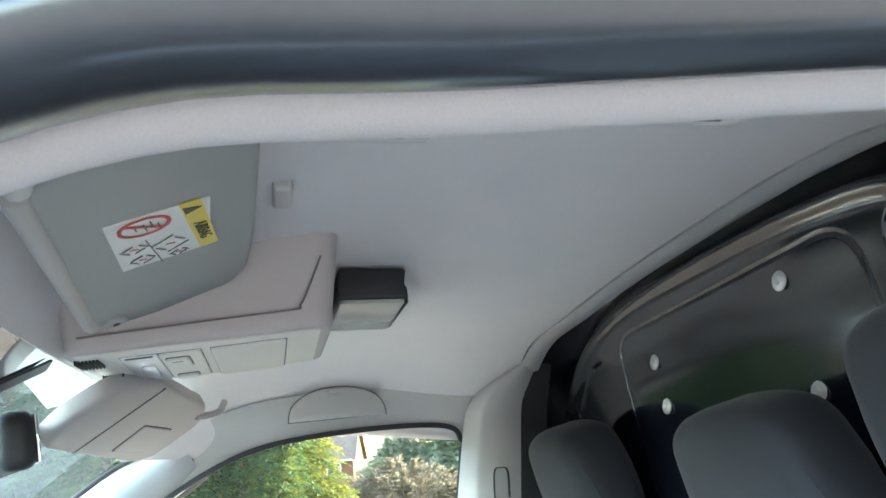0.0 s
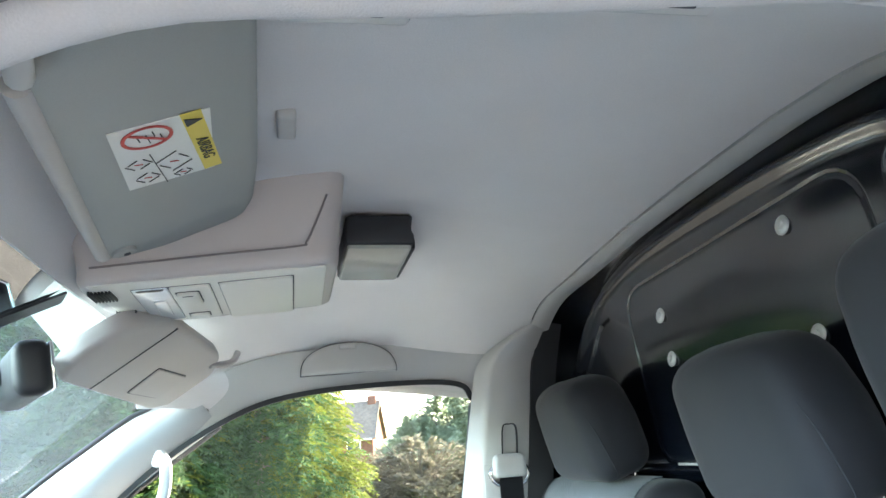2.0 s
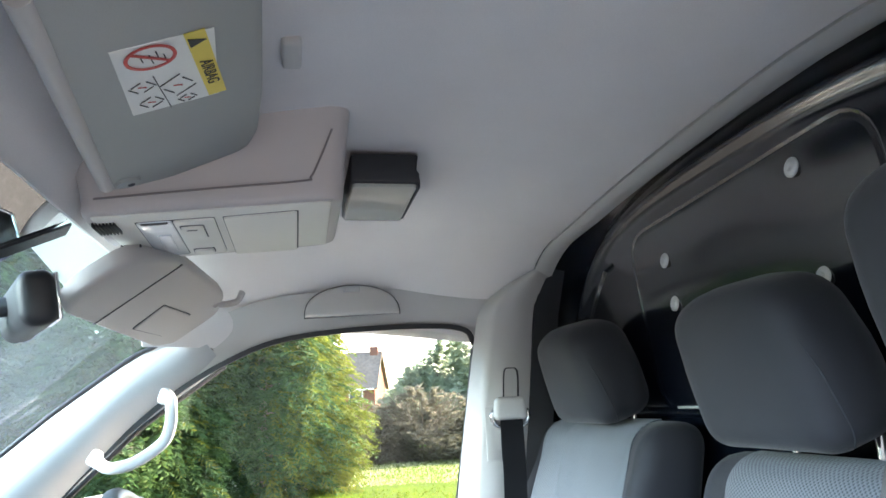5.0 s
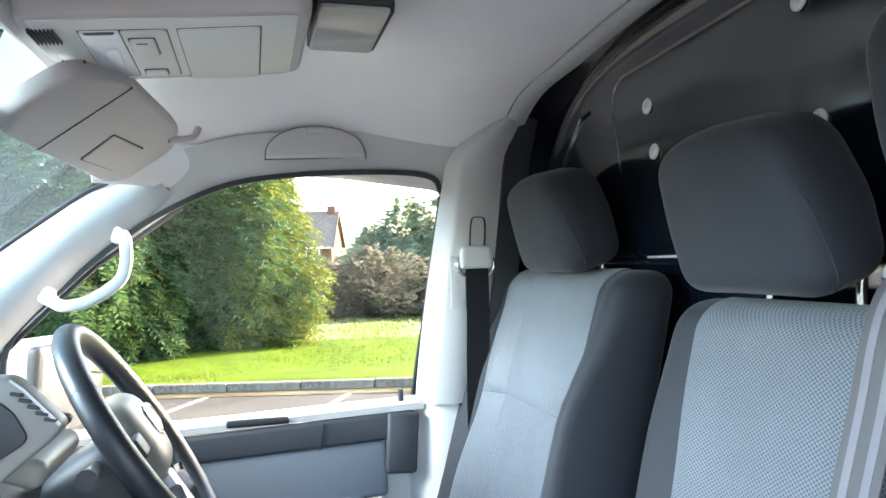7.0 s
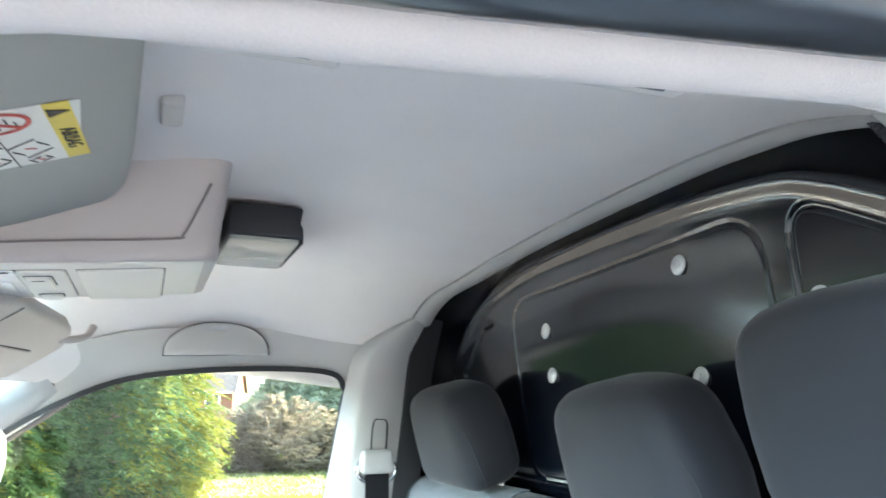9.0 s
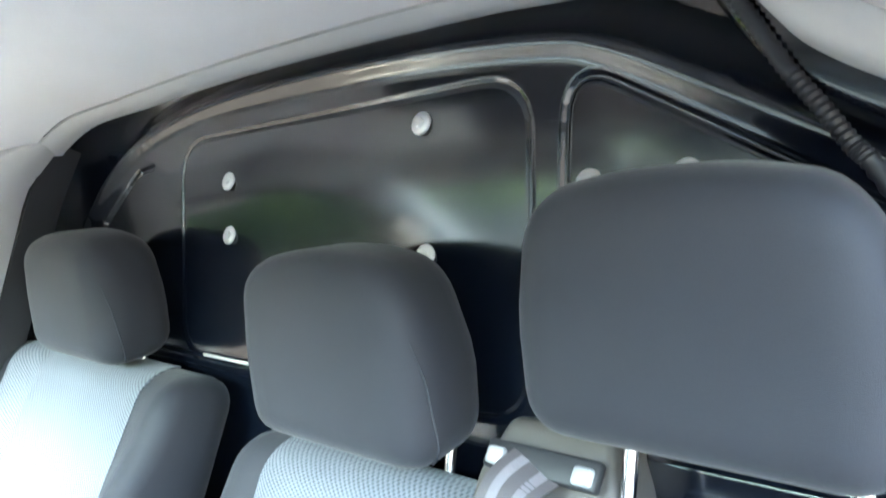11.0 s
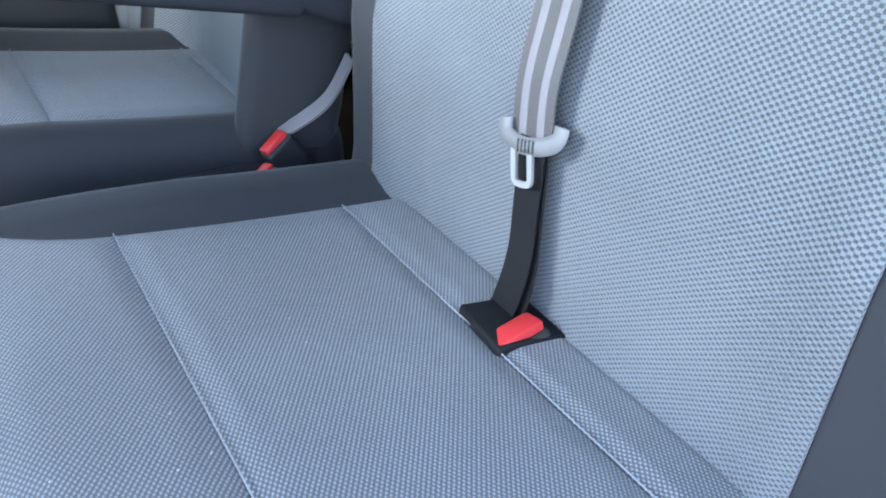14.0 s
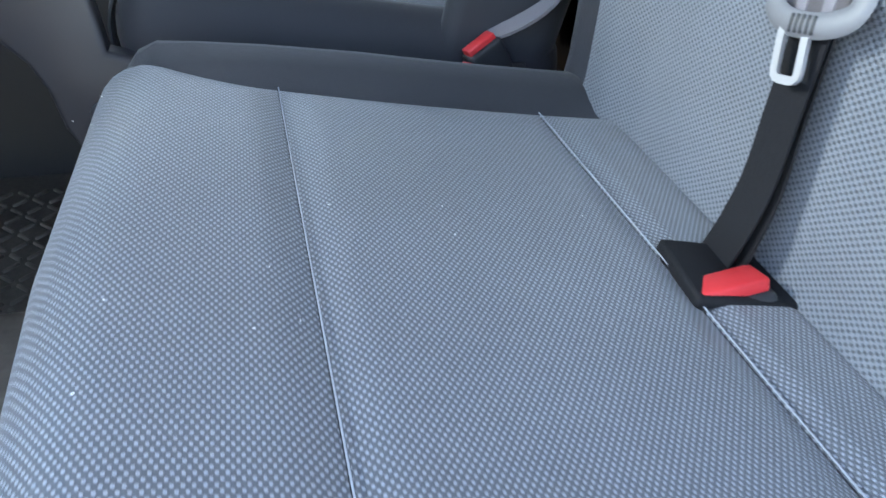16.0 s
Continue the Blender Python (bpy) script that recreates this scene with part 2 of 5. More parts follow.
MAT_RUBBER = mat("grey_black_floor_rubber", (0.06, 0.058, 0.054), 0.6, vary=0.4, grain=120, bump=0.3, stain=5)
GLASS = glass("clear_window_glass", (0.93, 0.97, 0.94))
# last value sets how much glare haze is laid into the windscreen
WINDSCREEN_GLASS = glass("green_tinted_windscreen_glass", (0.74, 0.95, 0.90), 0.0, 1.15, 0.045)
FRIT = glass("dotted_black_print", (1, 1, 1))
fn_, fl_ = FRIT.node_tree.nodes, FRIT.node_tree.links
vor, cmp_, mix_ = fn_.new("ShaderNodeTexVoronoi"), fn_.new("ShaderNodeMath"), fn_.new("ShaderNodeMixShader")
vor.inputs["Scale"].default_value, vor.inputs["Randomness"].default_value = 420, 0.1
cmp_.operation, cmp_.inputs[1].default_value = "LESS_THAN", 0.42
ink = fn_.new("ShaderNodeBsdfDiffuse")
ink.inputs["Color"].default_value = (0.02, 0.02, 0.02, 1)
fl_.new(vor.outputs["Distance"], cmp_.inputs[0])
fl_.new(cmp_.outputs[0], mix_.inputs[0])
fl_.new(fn_["Mix Shader"].outputs[0], mix_.inputs[1])
fl_.new(ink.outputs[0], mix_.inputs[2])
fl_.new(mix_.outputs[0], fn_["Material Output"].inputs["Surface"])
LENS = mat("frosted_lamp_lens", (0.72, 0.76, 0.80), 0.2, vary=0.1, grain=60, bump=0.1, coat=0.5)
MIRROR_GLASS = mat("mirror_glass", (0.85, 0.87, 0.87), 0.02, 1.0, vary=0.0, bump=0.0)
ASPHALT = mat("worn_grey_asphalt", (0.055, 0.049, 0.044), 0.9, vary=0.3, grain=30, bump=0.5, stain=0.6, spec=0.08)
LINE = mat("worn_white_line_paint", (0.30, 0.29, 0.28), 0.8, vary=0.25, grain=20, bump=0.2)
KERB = mat("grey_kerb_concrete", (0.15, 0.132, 0.105), 0.9, vary=0.55, grain=25, bump=0.4, stain=3, spec=0.08)
GRASS = mat("short_green_grass", (0.066, 0.098, 0.004), 0.9, vary=0.45, grain=12, bump=0.6, stain=1.2, spec=0.08)
BLADE = foliage("grass_blades", ((0.045, 0.085, 0.008), (0.085, 0.135, 0.010), (0.15, 0.17, 0.025), (0.27, 0.25, 0.10)), 0.45, 0.35)
# blade colour bleached to hold the low sun's glare
GLARE_BLADE = foliage("glare_pale_grass", ((0.30, 0.32, 0.12), (0.42, 0.42, 0.22), (0.52, 0.50, 0.34)), 0.5, 0.35)
CONIFER = foliage("conifer_needles", ((0.022, 0.050, 0.022), (0.045, 0.090, 0.034), (0.072, 0.128, 0.040), (0.11, 0.16, 0.045)), 0.38)
# sunlight on the conifers' sun side, put into the needle colour
CONIFER_SUN_TINT = foliage("sun_tinted_conifer_needles", ((0.07, 0.10, 0.018), (0.12, 0.14, 0.022), (0.18, 0.18, 0.03)), 0.45)
# leaf tones lightened so the colour carries the distance haze
HAZED_LEAVES = foliage("haze_paled_leaves", ((0.26, 0.31, 0.19), (0.34, 0.38, 0.25), (0.42, 0.43, 0.30)), 0.75, 0.4)
TWIG = foliage("bare_brown_twigs", ((0.15, 0.125, 0.09), (0.22, 0.19, 0.14), (0.25, 0.25, 0.16)), 0.35, 0.5)
BARK = mat("bark", (0.17, 0.135, 0.10), 0.9, vary=0.3, grain=20, bump=0.5)
BRICK = mat("red_brown_brick", (0.17, 0.075, 0.052), 0.9, vary=0.25, grain=4, bump=0.2, stain=1, spec=0.08)
ROOF_TILE = mat("brown_grey_roof_tile", (0.16, 0.125, 0.10), 1.0, vary=0.25, grain=4, bump=0.3, stain=1, spec=0.08)
WHITE_UPVC = mat("white_upvc", (0.75, 0.75, 0.74), 0.4, vary=0.03, bump=0.0)
DARK_PANE = mat("dark_window_pane", (0.05, 0.06, 0.07), 0.08, vary=0.1, bump=0.0)


# ---- mesh helpers ----
def part(name, bm, material, parent=None, label="", smooth=True):
    me = bpy.data.meshes.new(name)
    bmesh.ops.recalc_face_normals(bm, faces=bm.faces)
    bm.to_mesh(me)
    bm.free()
    if smooth:
        me.polygons.foreach_set("use_smooth", [True] * len(me.polygons))
        me.set_sharp_from_angle(angle=radians(50))
    me.materials.append(material)
    ob = new(name, me)
    ob.parent = parent
    if label:
        ob["label"] = label
    return ob


def thing(name, label, category, group="", kind=""):
    return tagged(new(name), label, category, group, kind)


def put(bm, verts, faces):
    vs = [bm.verts.new(v) for v in verts]
    for f in faces:
        try:
            bm.faces.new([vs[i] for i in f])
        except ValueError:
            pass
    return vs


def box(size, bevel=0.0, m=None, bm=None, seg=2):
    """A bevelled box round the origin, set by m."""
    b = bm or bmesh.new()
    t = bmesh.new()
    bmesh.ops.create_cube(t, size=1.0)
    bmesh.ops.scale(t, vec=size, verts=t.verts)
    if bevel:
        bmesh.ops.bevel(t, geom=t.edges[:], offset=bevel, segments=seg, affect="EDGES", profile=0.5)
    if m is not None:
        t.transform(m)
    t.verts.index_update()
    put(b, [v.co[:] for v in t.verts], [[v.index for v in f.verts] for f in t.faces])
    t.free()
    return b


def softbox(size, r, n=10, warp=None, m=None, bm=None):
    """A cushion-like rounded box of n x n patches a side; warp moves each point."""
    b = bm or bmesh.new()
    half = [s / 2 for s in size]
    cache = {}

    def vert(p):
        k = tuple(round(c * 4000) for c in p)
        if k not in cache:
            q = Vector(p)
            inner = Vector([max(-(h - r), min(h - r, c)) for c, h in zip(q, half)])
            d = q - inner
            if d.length > 1e-9:
                q = inner + d.normalized() * r
            if warp:
                q = Vector(warp(q))
            if m is not None:
                q = m @ q
            cache[k] = b.verts.new(q)
        return cache[k]

    def steps(h):
        e = [0.0, 0.15, 0.35, 0.65, 1.0]
        a = [-h + r * x for x in e]
        k = max(1, int(n * (2 * h - 2 * r) / max(size)))
        mid = [-h + r + (2 * h - 2 * r) * i / k for i in range(1, k)]
        return a + mid + [-x for x in reversed(a)]

    g = [steps(h) for h in half]
    for ax in range(3):
        u, v = (ax + 1) % 3, (ax + 2) % 3
        for s in (-1, 1):
            for i in range(len(g[u]) - 1):
                for j in range(len(g[v]) - 1):
                    quad = []
                    for du, dv in ((0, 0), (1, 0), (1, 1), (0, 1)):
                        p = [0, 0, 0]
                        p[ax], p[u], p[v] = s * half[ax], g[u][i + du], g[v][j + dv]
                        quad.append(vert(p))
                    if len(set(quad)) == 4:
                        try:
                            b.faces.new(quad)
                        except ValueError:
                            pass
    return b


def sheet(fn, nu, nv, thick=0.0, bm=None):
    """A sheet through fn(u, v), u and v from 0 to 1, thickened by the vector or number thick along its normal."""
    b = bm or bmesh.new()
    P = [[Vector(fn(i / nu, j / nv)) for j in range(nv + 1)] for i in range(nu + 1)]
    vs = [[b.verts.new(p) for p in row] for row in P]
    for i in range(nu):
        for j in range(nv):
            b.faces.new((vs[i][j], vs[i + 1][j], vs[i + 1][j + 1], vs[i][j + 1]))
    if thick:
        ws = []
        for i in range(nu + 1):
            row = []
            for j in range(nv + 1):
                a = P[min(i + 1, nu)][j] - P[max(i - 1, 0)][j]
                c = P[i][min(j + 1, nv)] - P[i][max(j - 1, 0)]
                k = a.cross(c)
                k = k.normalized() if k.length > 1e-12 else Vector((0, 0, 1))
                row.append(b.verts.new(P[i][j] - k * thick))
            ws.append(row)
        for i in range(nu):
            for j in range(nv):
                b.faces.new((ws[i][j + 1], ws[i + 1][j + 1], ws[i + 1][j], ws[i][j]))
        for i in range(nu):
            for j in (0, nv):
                b.faces.new((vs[i][j], vs[i + 1][j], ws[i + 1][j], ws[i][j]))
        for j in range(nv):
            for i in (0, nu):
                b.faces.new((vs[i][j], vs[i][j + 1], ws[i][j + 1], ws[i][j]))
    return b


def smooth_path(pts, k=6):
    """A Catmull-Rom line through pts."""
    P = [Vector(p) for p in pts]
    out = []
    for i in range(len(P) - 1):
        a, b, c, d = P[max(i - 1, 0)], P[i], P[i + 1], P[min(i + 2, len(P) - 1)]
        for s in range(k):
            t = s / k
            out.append(0.5 * (2 * b + (c - a) * t + (2 * a - 5 * b + 4 * c - d) * t * t + (3 * b - a - 3 * c + d) * t ** 3))
    return out + [P[-1]]


def sweep(pts, section, up=(0, 0, 1), closed=False, bm=None, scales=None):
    """Sweeps a closed section of (side, up) pairs along pts."""
    b = bm or bmesh.new()
    P = [Vector(p) for p in pts]
    rings = []
    for i, p in enumerate(P):
        a = P[i - 1] if (i or closed) else P[0]
        c = P[(i + 1) % len(P)] if (i < len(P) - 1 or closed) else P[-1]
        d = (c - a).normalized()
        side = d.cross(Vector(up))
        side = side.normalized() if side.length > 1e-6 else Vector((1, 0, 0))
        u = side.cross(d)
        k = scales[i] if scales else 1.0
        rings.append([b.verts.new(p + side * x * k + u * y * k) for x, y in section])
    m = len(section)
    for i in range(len(rings) if closed else len(rings) - 1):
        r, q = rings[i], rings[(i + 1) % len(rings)]
        for j in range(m):
            b.faces.new((r[j], r[(j + 1) % m], q[(j + 1) % m], q[j]))
    if not closed:
        b.faces.new(rings[0])
        b.faces.new(rings[-1])
    return b


def circle(r, n=10, squash=1.0):
    return [(r * math.cos(2 * math.pi * i / n), r * squash * math.sin(2 * math.pi * i / n)) for i in range(n)]


def rect(w, h):
    return [(-w / 2, -h / 2), (w / 2, -h / 2), (w / 2, h / 2), (-w / 2, h / 2)]


def disc(r, h, m=None, n=20, bm=None, dish=0.0):
    """A short cylinder along z with a chamfered top."""
    b = bm or bmesh.new()
    rings = []
    for rad, z in ((r, 0), (r, h * 0.6), (r * 0.9, h)):
        rings.append([Vector((rad * math.cos(2 * math.pi * i / n), rad * math.sin(2 * math.pi * i / n), z)) for i in range(n)])
    vs = [[b.verts.new((m @ p) if m is not None else p) for p in ring] for ring in rings]
    for k in range(2):
        for i in range(n):
            b.faces.new((vs[k][i], vs[k][(i + 1) % n], vs[k + 1][(i + 1) % n], vs[k + 1][i]))
    b.faces.new(vs[0])
    b.faces.new(vs[-1])
    return b


def plate(outline, depth, m=None, bm=None, bevel=0.0):
    """A flat plate from a list of (x, y), thick along +z, set by m."""
    t = bmesh.new()
    vs = [t.verts.new((x, y, 0)) for x, y in outline]
    f = t.faces.new(vs)
    r = bmesh.ops.extrude_face_region(t, geom=[f])
    bmesh.ops.translate(t, vec=(0, 0, depth), verts=[v for v in r["geom"] if isinstance(v, bmesh.types.BMVert)])
    if bevel:
        top = [e for e in t.edges if all(abs(v.co.z - depth) < 1e-6 for v in e.verts)]
        bmesh.ops.bevel(t, geom=top, offset=bevel, segments=2, affect="EDGES", profile=0.5)
    if m is not None:
        t.transform(m)
    b = bm or bmesh.new()
    t.verts.index_update()
    put(b, [v.co[:] for v in t.verts], [[v.index for v in f.verts] for f in t.faces])
    t.free()
    return b


def rounded(pts, r, k=5):
    """A closed outline with its corners rounded."""
    out = []
    n = len(pts)
    for i in range(n):
        a, b, c = Vector(pts[i - 1]), Vector(pts[i]), Vector(pts[(i + 1) % n])
        p, q = b + (a - b).normalized() * min(r, (a - b).length * 0.45), b + (c - b).normalized() * min(r, (c - b).length * 0.45)
        for s in range(k + 1):
            t = s / k
            out.append(tuple((1 - t) ** 2 * p + 2 * t * (1 - t) * b + t * t * q))
    return out


def frame_at(o, ex, ey):
    """A pose with its origin at o, x along ex and y near ey."""
    x = Vector(ex).normalized()
    z = x.cross(Vector(ey)).normalized()
    y = z.cross(x)
    return Matrix(((x.x, y.x, z.x, o[0]), (x.y, y.y, z.y, o[1]), (x.z, y.z, z.z, o[2]), (0, 0, 0, 1)))


def face_towards(ob, p):
    """Turns the faces of an open sheet towards the point p."""
    me = ob.data
    if sum((Vector(p) - f.center).dot(f.normal) for f in me.polygons) < 0:
        me.flip_normals()


def lerp(a, b, t):
    return a + (b - a) * t

# ---- cab shell ----
YC = 0.93


def bulk_x(z):
    return 0.585 + 0.12 * (1.77 - z)


def roof_z(x, y):
    """Underside of the headliner."""
    u = (y - YC) / 0.60 if y > YC else (YC - y) / 0.655
    side = 0.03 * u * u + 0.075 * max(0.0, (u - 0.62) / 0.38) ** 2.2
    front = 0.05 * max(0.0, (0.14 - x) / 0.3) ** 1.5
    k = max(0.0, min(1.0, (x - 0.10) / 0.41))
    rear = (0.013 + 0.024 * max(0.0, min(1.0, (y - 0.6) / 0.6))) * k * k * (3 - 2 * k)
    return 1.868 - side - front - rear


def far_edge(x):
    return 1.53 if x > -0.02 else 1.53 - 0.10 * ((-0.02 - x) / 0.26) ** 1.5


def near_edge(x):
    return 0.285 if x > -0.02 else 0.285 + 0.10 * ((-0.02 - x) / 0.26) ** 1.5


ceiling = thing("ceiling", "pale grey felt headliner of the van cab", "headliner", kind="structure")


def head_fn(u, v):
    x = lerp(-0.168, 0.512, u)
    a, b = near_edge(x), far_edge(x)
    y = lerp(a, b, v)
    return (x, y, roof_z(x, y))


part("headliner_panel", sheet(head_fn, 40, 60, -0.006), HEADLINER, ceiling)


def strip_fn(u, v):
    y = lerp(0.38, 1.47, v)
    x = lerp(0.515, 0.556, u)
    return (x, y, roof_z(0.512, y) - 0.002 - 0.004 * math.sin(math.pi * u))


part("rear_edge_strip", sheet(strip_fn, 6, 50, -0.006), TRIM, ceiling, "smooth pale plastic edging strip")


part("cant_rail", sheet(lambda u, v: (lerp(-0.24, 0.60, u), far_edge(lerp(-0.24, 0.60, u)) + 0.028 * v * v, roof_z(lerp(-0.24, 0.60, u), far_edge(lerp(-0.24, 0.60, u))) - 0.085 * v + 0.006), 30, 8, -0.005), HEADLINER, ceiling, "headliner turned down over the door")


# rolled edge over the near door opening, with its seal and the white roof edge
def near_line(off_y, off_z):
    pts = []
    for i in range(37):
        x = lerp(-0.36, 0.62, i / 36)
        f = max(0.0, 0.03 - x)
        y = 0.271 - 0.085 * max(0.0, x - 0.03) + 3.0 * f * f / (1 + 3.2 * f)
        pts.append((x, y + off_y, 1.752 + 0.010 * min(1.0, max(0.0, x - 0.1) / 0.3) - 0.75 * f * f + off_z))
    return pts


door_opening = thing("door_opening", "open passenger doorway with black rubber seal and pale edge trim", "door frame", kind="structure")
part("edge_roll", sweep(near_line(0.0, 0.0), circle(0.021, 20, 0.8)), HEADLINER, door_opening, "rolled felt-covered edge of the headliner")
part("roll_lip", sheet(lambda u, v: (lambda p: (p[0], p[1] + 0.004 + 0.022 * v, p[2] + 0.012 + 0.028 * v))(near_line(0, 0)[round(36 * u)]), 36, 4, -0.004), HEADLINER, door_opening, "headliner turned into the roll")
part("door_seal", sweep(near_line(-0.052, 0.006), circle(0.030, 18, 0.9)), RUBBER, door_opening, "black rubber door seal")
part("roof_edge", sweep(near_line(-0.118, 0.062), [(-0.04, -0.012), (0.045, -0.022), (0.045, 0.05), (-0.04, 0.07)]), WHITE_PAINT, door_opening, "white painted roof edge")
for hx, hz in ((0.066, 1.7425), (0.212, 1.746)):
    cap = softbox((0.060, 0.012, 0.009), 0.004, 6, None, pose(hx, 0.283 - 0.085 * (hx - 0.03), hz))
    cover = part("clip_cover", cap, TRIM, door_opening, "small pale plastic cover")
    part("slot", box((0.034, 0.003, 0.003), 0.001, pose(hx, 0.278 - 0.085 * (hx - 0.03), hz - 0.0042)), DARK_GREY, cover)

van_roof = thing("van_roof", "white painted steel roof skin of the van", "roof", kind="structure")
part("roof_skin", sheet(lambda u, v: (lerp(-0.42, 2.6, u), lerp(0.17, 1.69, v), 1.965 - 0.09 * abs(v - 0.5) ** 2 * 4 - 0.08 * max(0, 0.16 - u) / 0.16), 12, 20, 0.004), WHITE_PAINT, van_roof)

# bulkhead
bulkhead = thing("bulkhead", "satin black pressed steel bulkhead behind the seats", "bulkhead", kind="structure")
RIDGE = [(1.44, 1.30), (1.445, 1.63), (1.40, 1.70), (1.30, 1.765), (1.19, 1.802), (1.02, 1.825), (0.75, 1.832), (0.58, 1.824), (0.51, 1.808), (0.42, 1.765), (0.32, 1.712), (0.24, 1.66), (0.225, 1.58), (0.225, 1.30)]


PANEL_A = rounded([(1.146, 1.50), (1.144, 1.778), (0.586, 1.799), (0.585, 1.50)], 0.055, 6)
PANEL_B = rounded([(0.558, 1.50), (0.550, 1.805), (0.369, 1.711), (0.27, 1.66), (0.27, 1.50)], 0.05, 6)
FIN = [(1.225, 1.750), (1.262, 1.745), (1.295, 1.725), (1.372, 1.672)]


def edge_dists(Y, Z, poly, closed=True):
    """Distance of every grid point to an outline."""
    best = np.full(Y.shape, 9.0)
    for i in range(0 if closed else 1, len(poly)):
        (ay, az), (by, bz) = poly[i - 1], poly[i]
        dy, dz = by - ay, bz - az
        t = np.clip(((Y - ay) * dy + (Z - az) * dz) / max(dy * dy + dz * dz, 1e-12), 0, 1)
        best = np.minimum(best, np.hypot(ay + dy * t - Y, az + dz * t - Z))
    return best


def insides(Y, Z, poly):
    c = np.zeros(Y.shape, bool)
    for i in range(len(poly)):
        (y1, z1), (y2, z2) = poly[i - 1], poly[i]
        if z1 != z2:
            c ^= ((z1 > Z) != (z2 > Z)) & (Y < (y2 - y1) * (Z - z1) / (z2 - z1) + y1)
    return c


gy = np.linspace(0.12, 1.60, 760)
gz = np.concatenate([np.linspace(0.62, 1.45, 40)[:-1], np.linspace(1.45, 1.885, 300)])
GY, GZ = np.meshgrid(gy, gz, indexing="ij")
ridge = [tuple(p) for p in smooth_path([(a, c, 0) for a, c in RIDGE], 5)]
ridge = [(a[0], a[1]) for a in ridge]
edge_signed = edge_dists(GY, GZ, ridge, False) * np.where(insides(GY, GZ, ridge + [(0.225, 0.5), (1.44, 0.5)]), 1, -1)
s = edge_signed / 0.02
bead = np.exp(-(s * 0.02 / 0.012) ** 2)
fall = np.clip((-edge_signed - 0.006) / 0.045, 0, 1)
GX = 0.585 + 0.12 * (1.77 - GZ) - 0.006 * bead + 0.030 * fall * fall * (3 - 2 * fall)
for P, depth, wide in ((PANEL_A, 0.0020, 0.0044), (PANEL_B, 0.0034, 0.0060)):
    e = edge_dists(GY, GZ, P)
    GX += np.where(e < wide, depth * 0.5 * (1 + np.cos(np.pi * np.minimum(e, wide) / wide)), 0)
e = edge_dists(GY, GZ, FIN, False)
GX += np.where(e < 0.006, 0.003 * (1 + np.cos(np.pi * np.minimum(e, 0.006) / 0.006)), 0)
nu, nv = GY.shape
idx = np.arange(nu * nv).reshape(nu, nv)
quads = np.stack([idx[:-1, :-1], idx[:-1, 1:], idx[1:, 1:], idx[1:, :-1]], -1).reshape(-1, 4)
me = bpy.data.meshes.new("bulkhead_sheet")
me.from_pydata(np.stack([GX, GY, GZ], -1).reshape(-1, 3).tolist(), [], quads.tolist())
me.polygons.foreach_set("use_smooth", [True] * len(me.polygons))
me.materials.append(BLACK_STEEL)
new("bulkhead_sheet", me).parent = bulkhead
part("bulkhead_back", box((0.02, 1.56, 1.6), 0.0, pose(0.78, 0.9, 1.15)), BLACK_STEEL, bulkhead)
for y, z, r in ((0.711, 1.767, 0.0118), (1.036, 1.724, 0.0118), (1.035, 1.658, 0.0118), (0.706, 1.642, 0.0118), (0.529, 1.705, 0.0118), (0.448, 1.709, 0.0118)):
    m = frame_at((bulk_x(z) - 0.0005, y, z), (0, -1, 0), (0.12, 0, 1))
    m = m @ Matrix.Rotation(math.pi, 4, "X") if (m.to_3x3() @ Vector((0, 0, 1))).x > 0 else m
    washer = part("washer", disc(r, 0.003, m, 24), ZINC, bulkhead, "round zinc-plated rivet washer")
    part("rivet", disc(r * 0.42, 0.003, m @ Matrix.Translation((0, 0, 0.003)), 14), ZINC, washer)
part("cross_rail", box((0.014, 0.42, 0.02), 0.004, pose(0.622, 1.04, 1.497)), BLACK_STEEL, bulkhead, "black steel cross rail")
part("rail_edge", box((0.004, 0.12, 0.004), 0.001, pose(0.612, 1.03, 1.505)), ZINC, bulkhead, "bare bright metal edge")

# far side: B-pillar trim, seen below the headliner corner
pillar = thing("pillar_trim", "pale grey plastic B-pillar trim with belt height adjuster", "pillar trim", kind="structure")


def pillar_fn(u, v):
    z = lerp(1.235, 1.80, v)
    x0 = 0.335 + 0.095 * v ** 1.3 + 0.10 * max(0, v - 0.82) / 0.18 * max(0, v - 0.82) / 0.18
    x1 = 0.452 + 0.074 * v + 0.03 * max(0, v - 0.85) / 0.15
    x = lerp(x0, x1, u)
    y = 1.475 - 0.012 * math.sin(math.pi * u) + 0.055 * (1 - min(1.0, u / 0.22)) ** 2 - 0.03 * max(0, v - 0.8) / 0.2 - 0.01 * math.sin(math.pi * v)
    return (x, y, z)


part("upper_panel", sheet(pillar_fn, 24, 40, 0.004), TRIM, pillar)
part("lower_panel", sheet(lambda u, v: (lerp(0.30, 0.50, u) + 0.03 * v, 1.49 - 0.02 * math.sin(math.pi * u) + 0.05 * (1 - min(1, u / 0.25)) ** 2, lerp(0.5, 1.237, v)), 16, 16, 0.004), TRIM, pillar)
part("door_jamb", box((0.30, 0.03, 0.72), 0.005, pose(0.42, 1.565, 0.82)), TRIM, pillar)
part("panel_joint", sweep([(0.335, 1.512, 1.236), (0.36, 1.478, 1.236), (0.42, 1.466, 1.236), (0.50, 1.475, 1.236)], rect(0.002, 0.003)), DARK_GREY, pillar, "thin joint line")
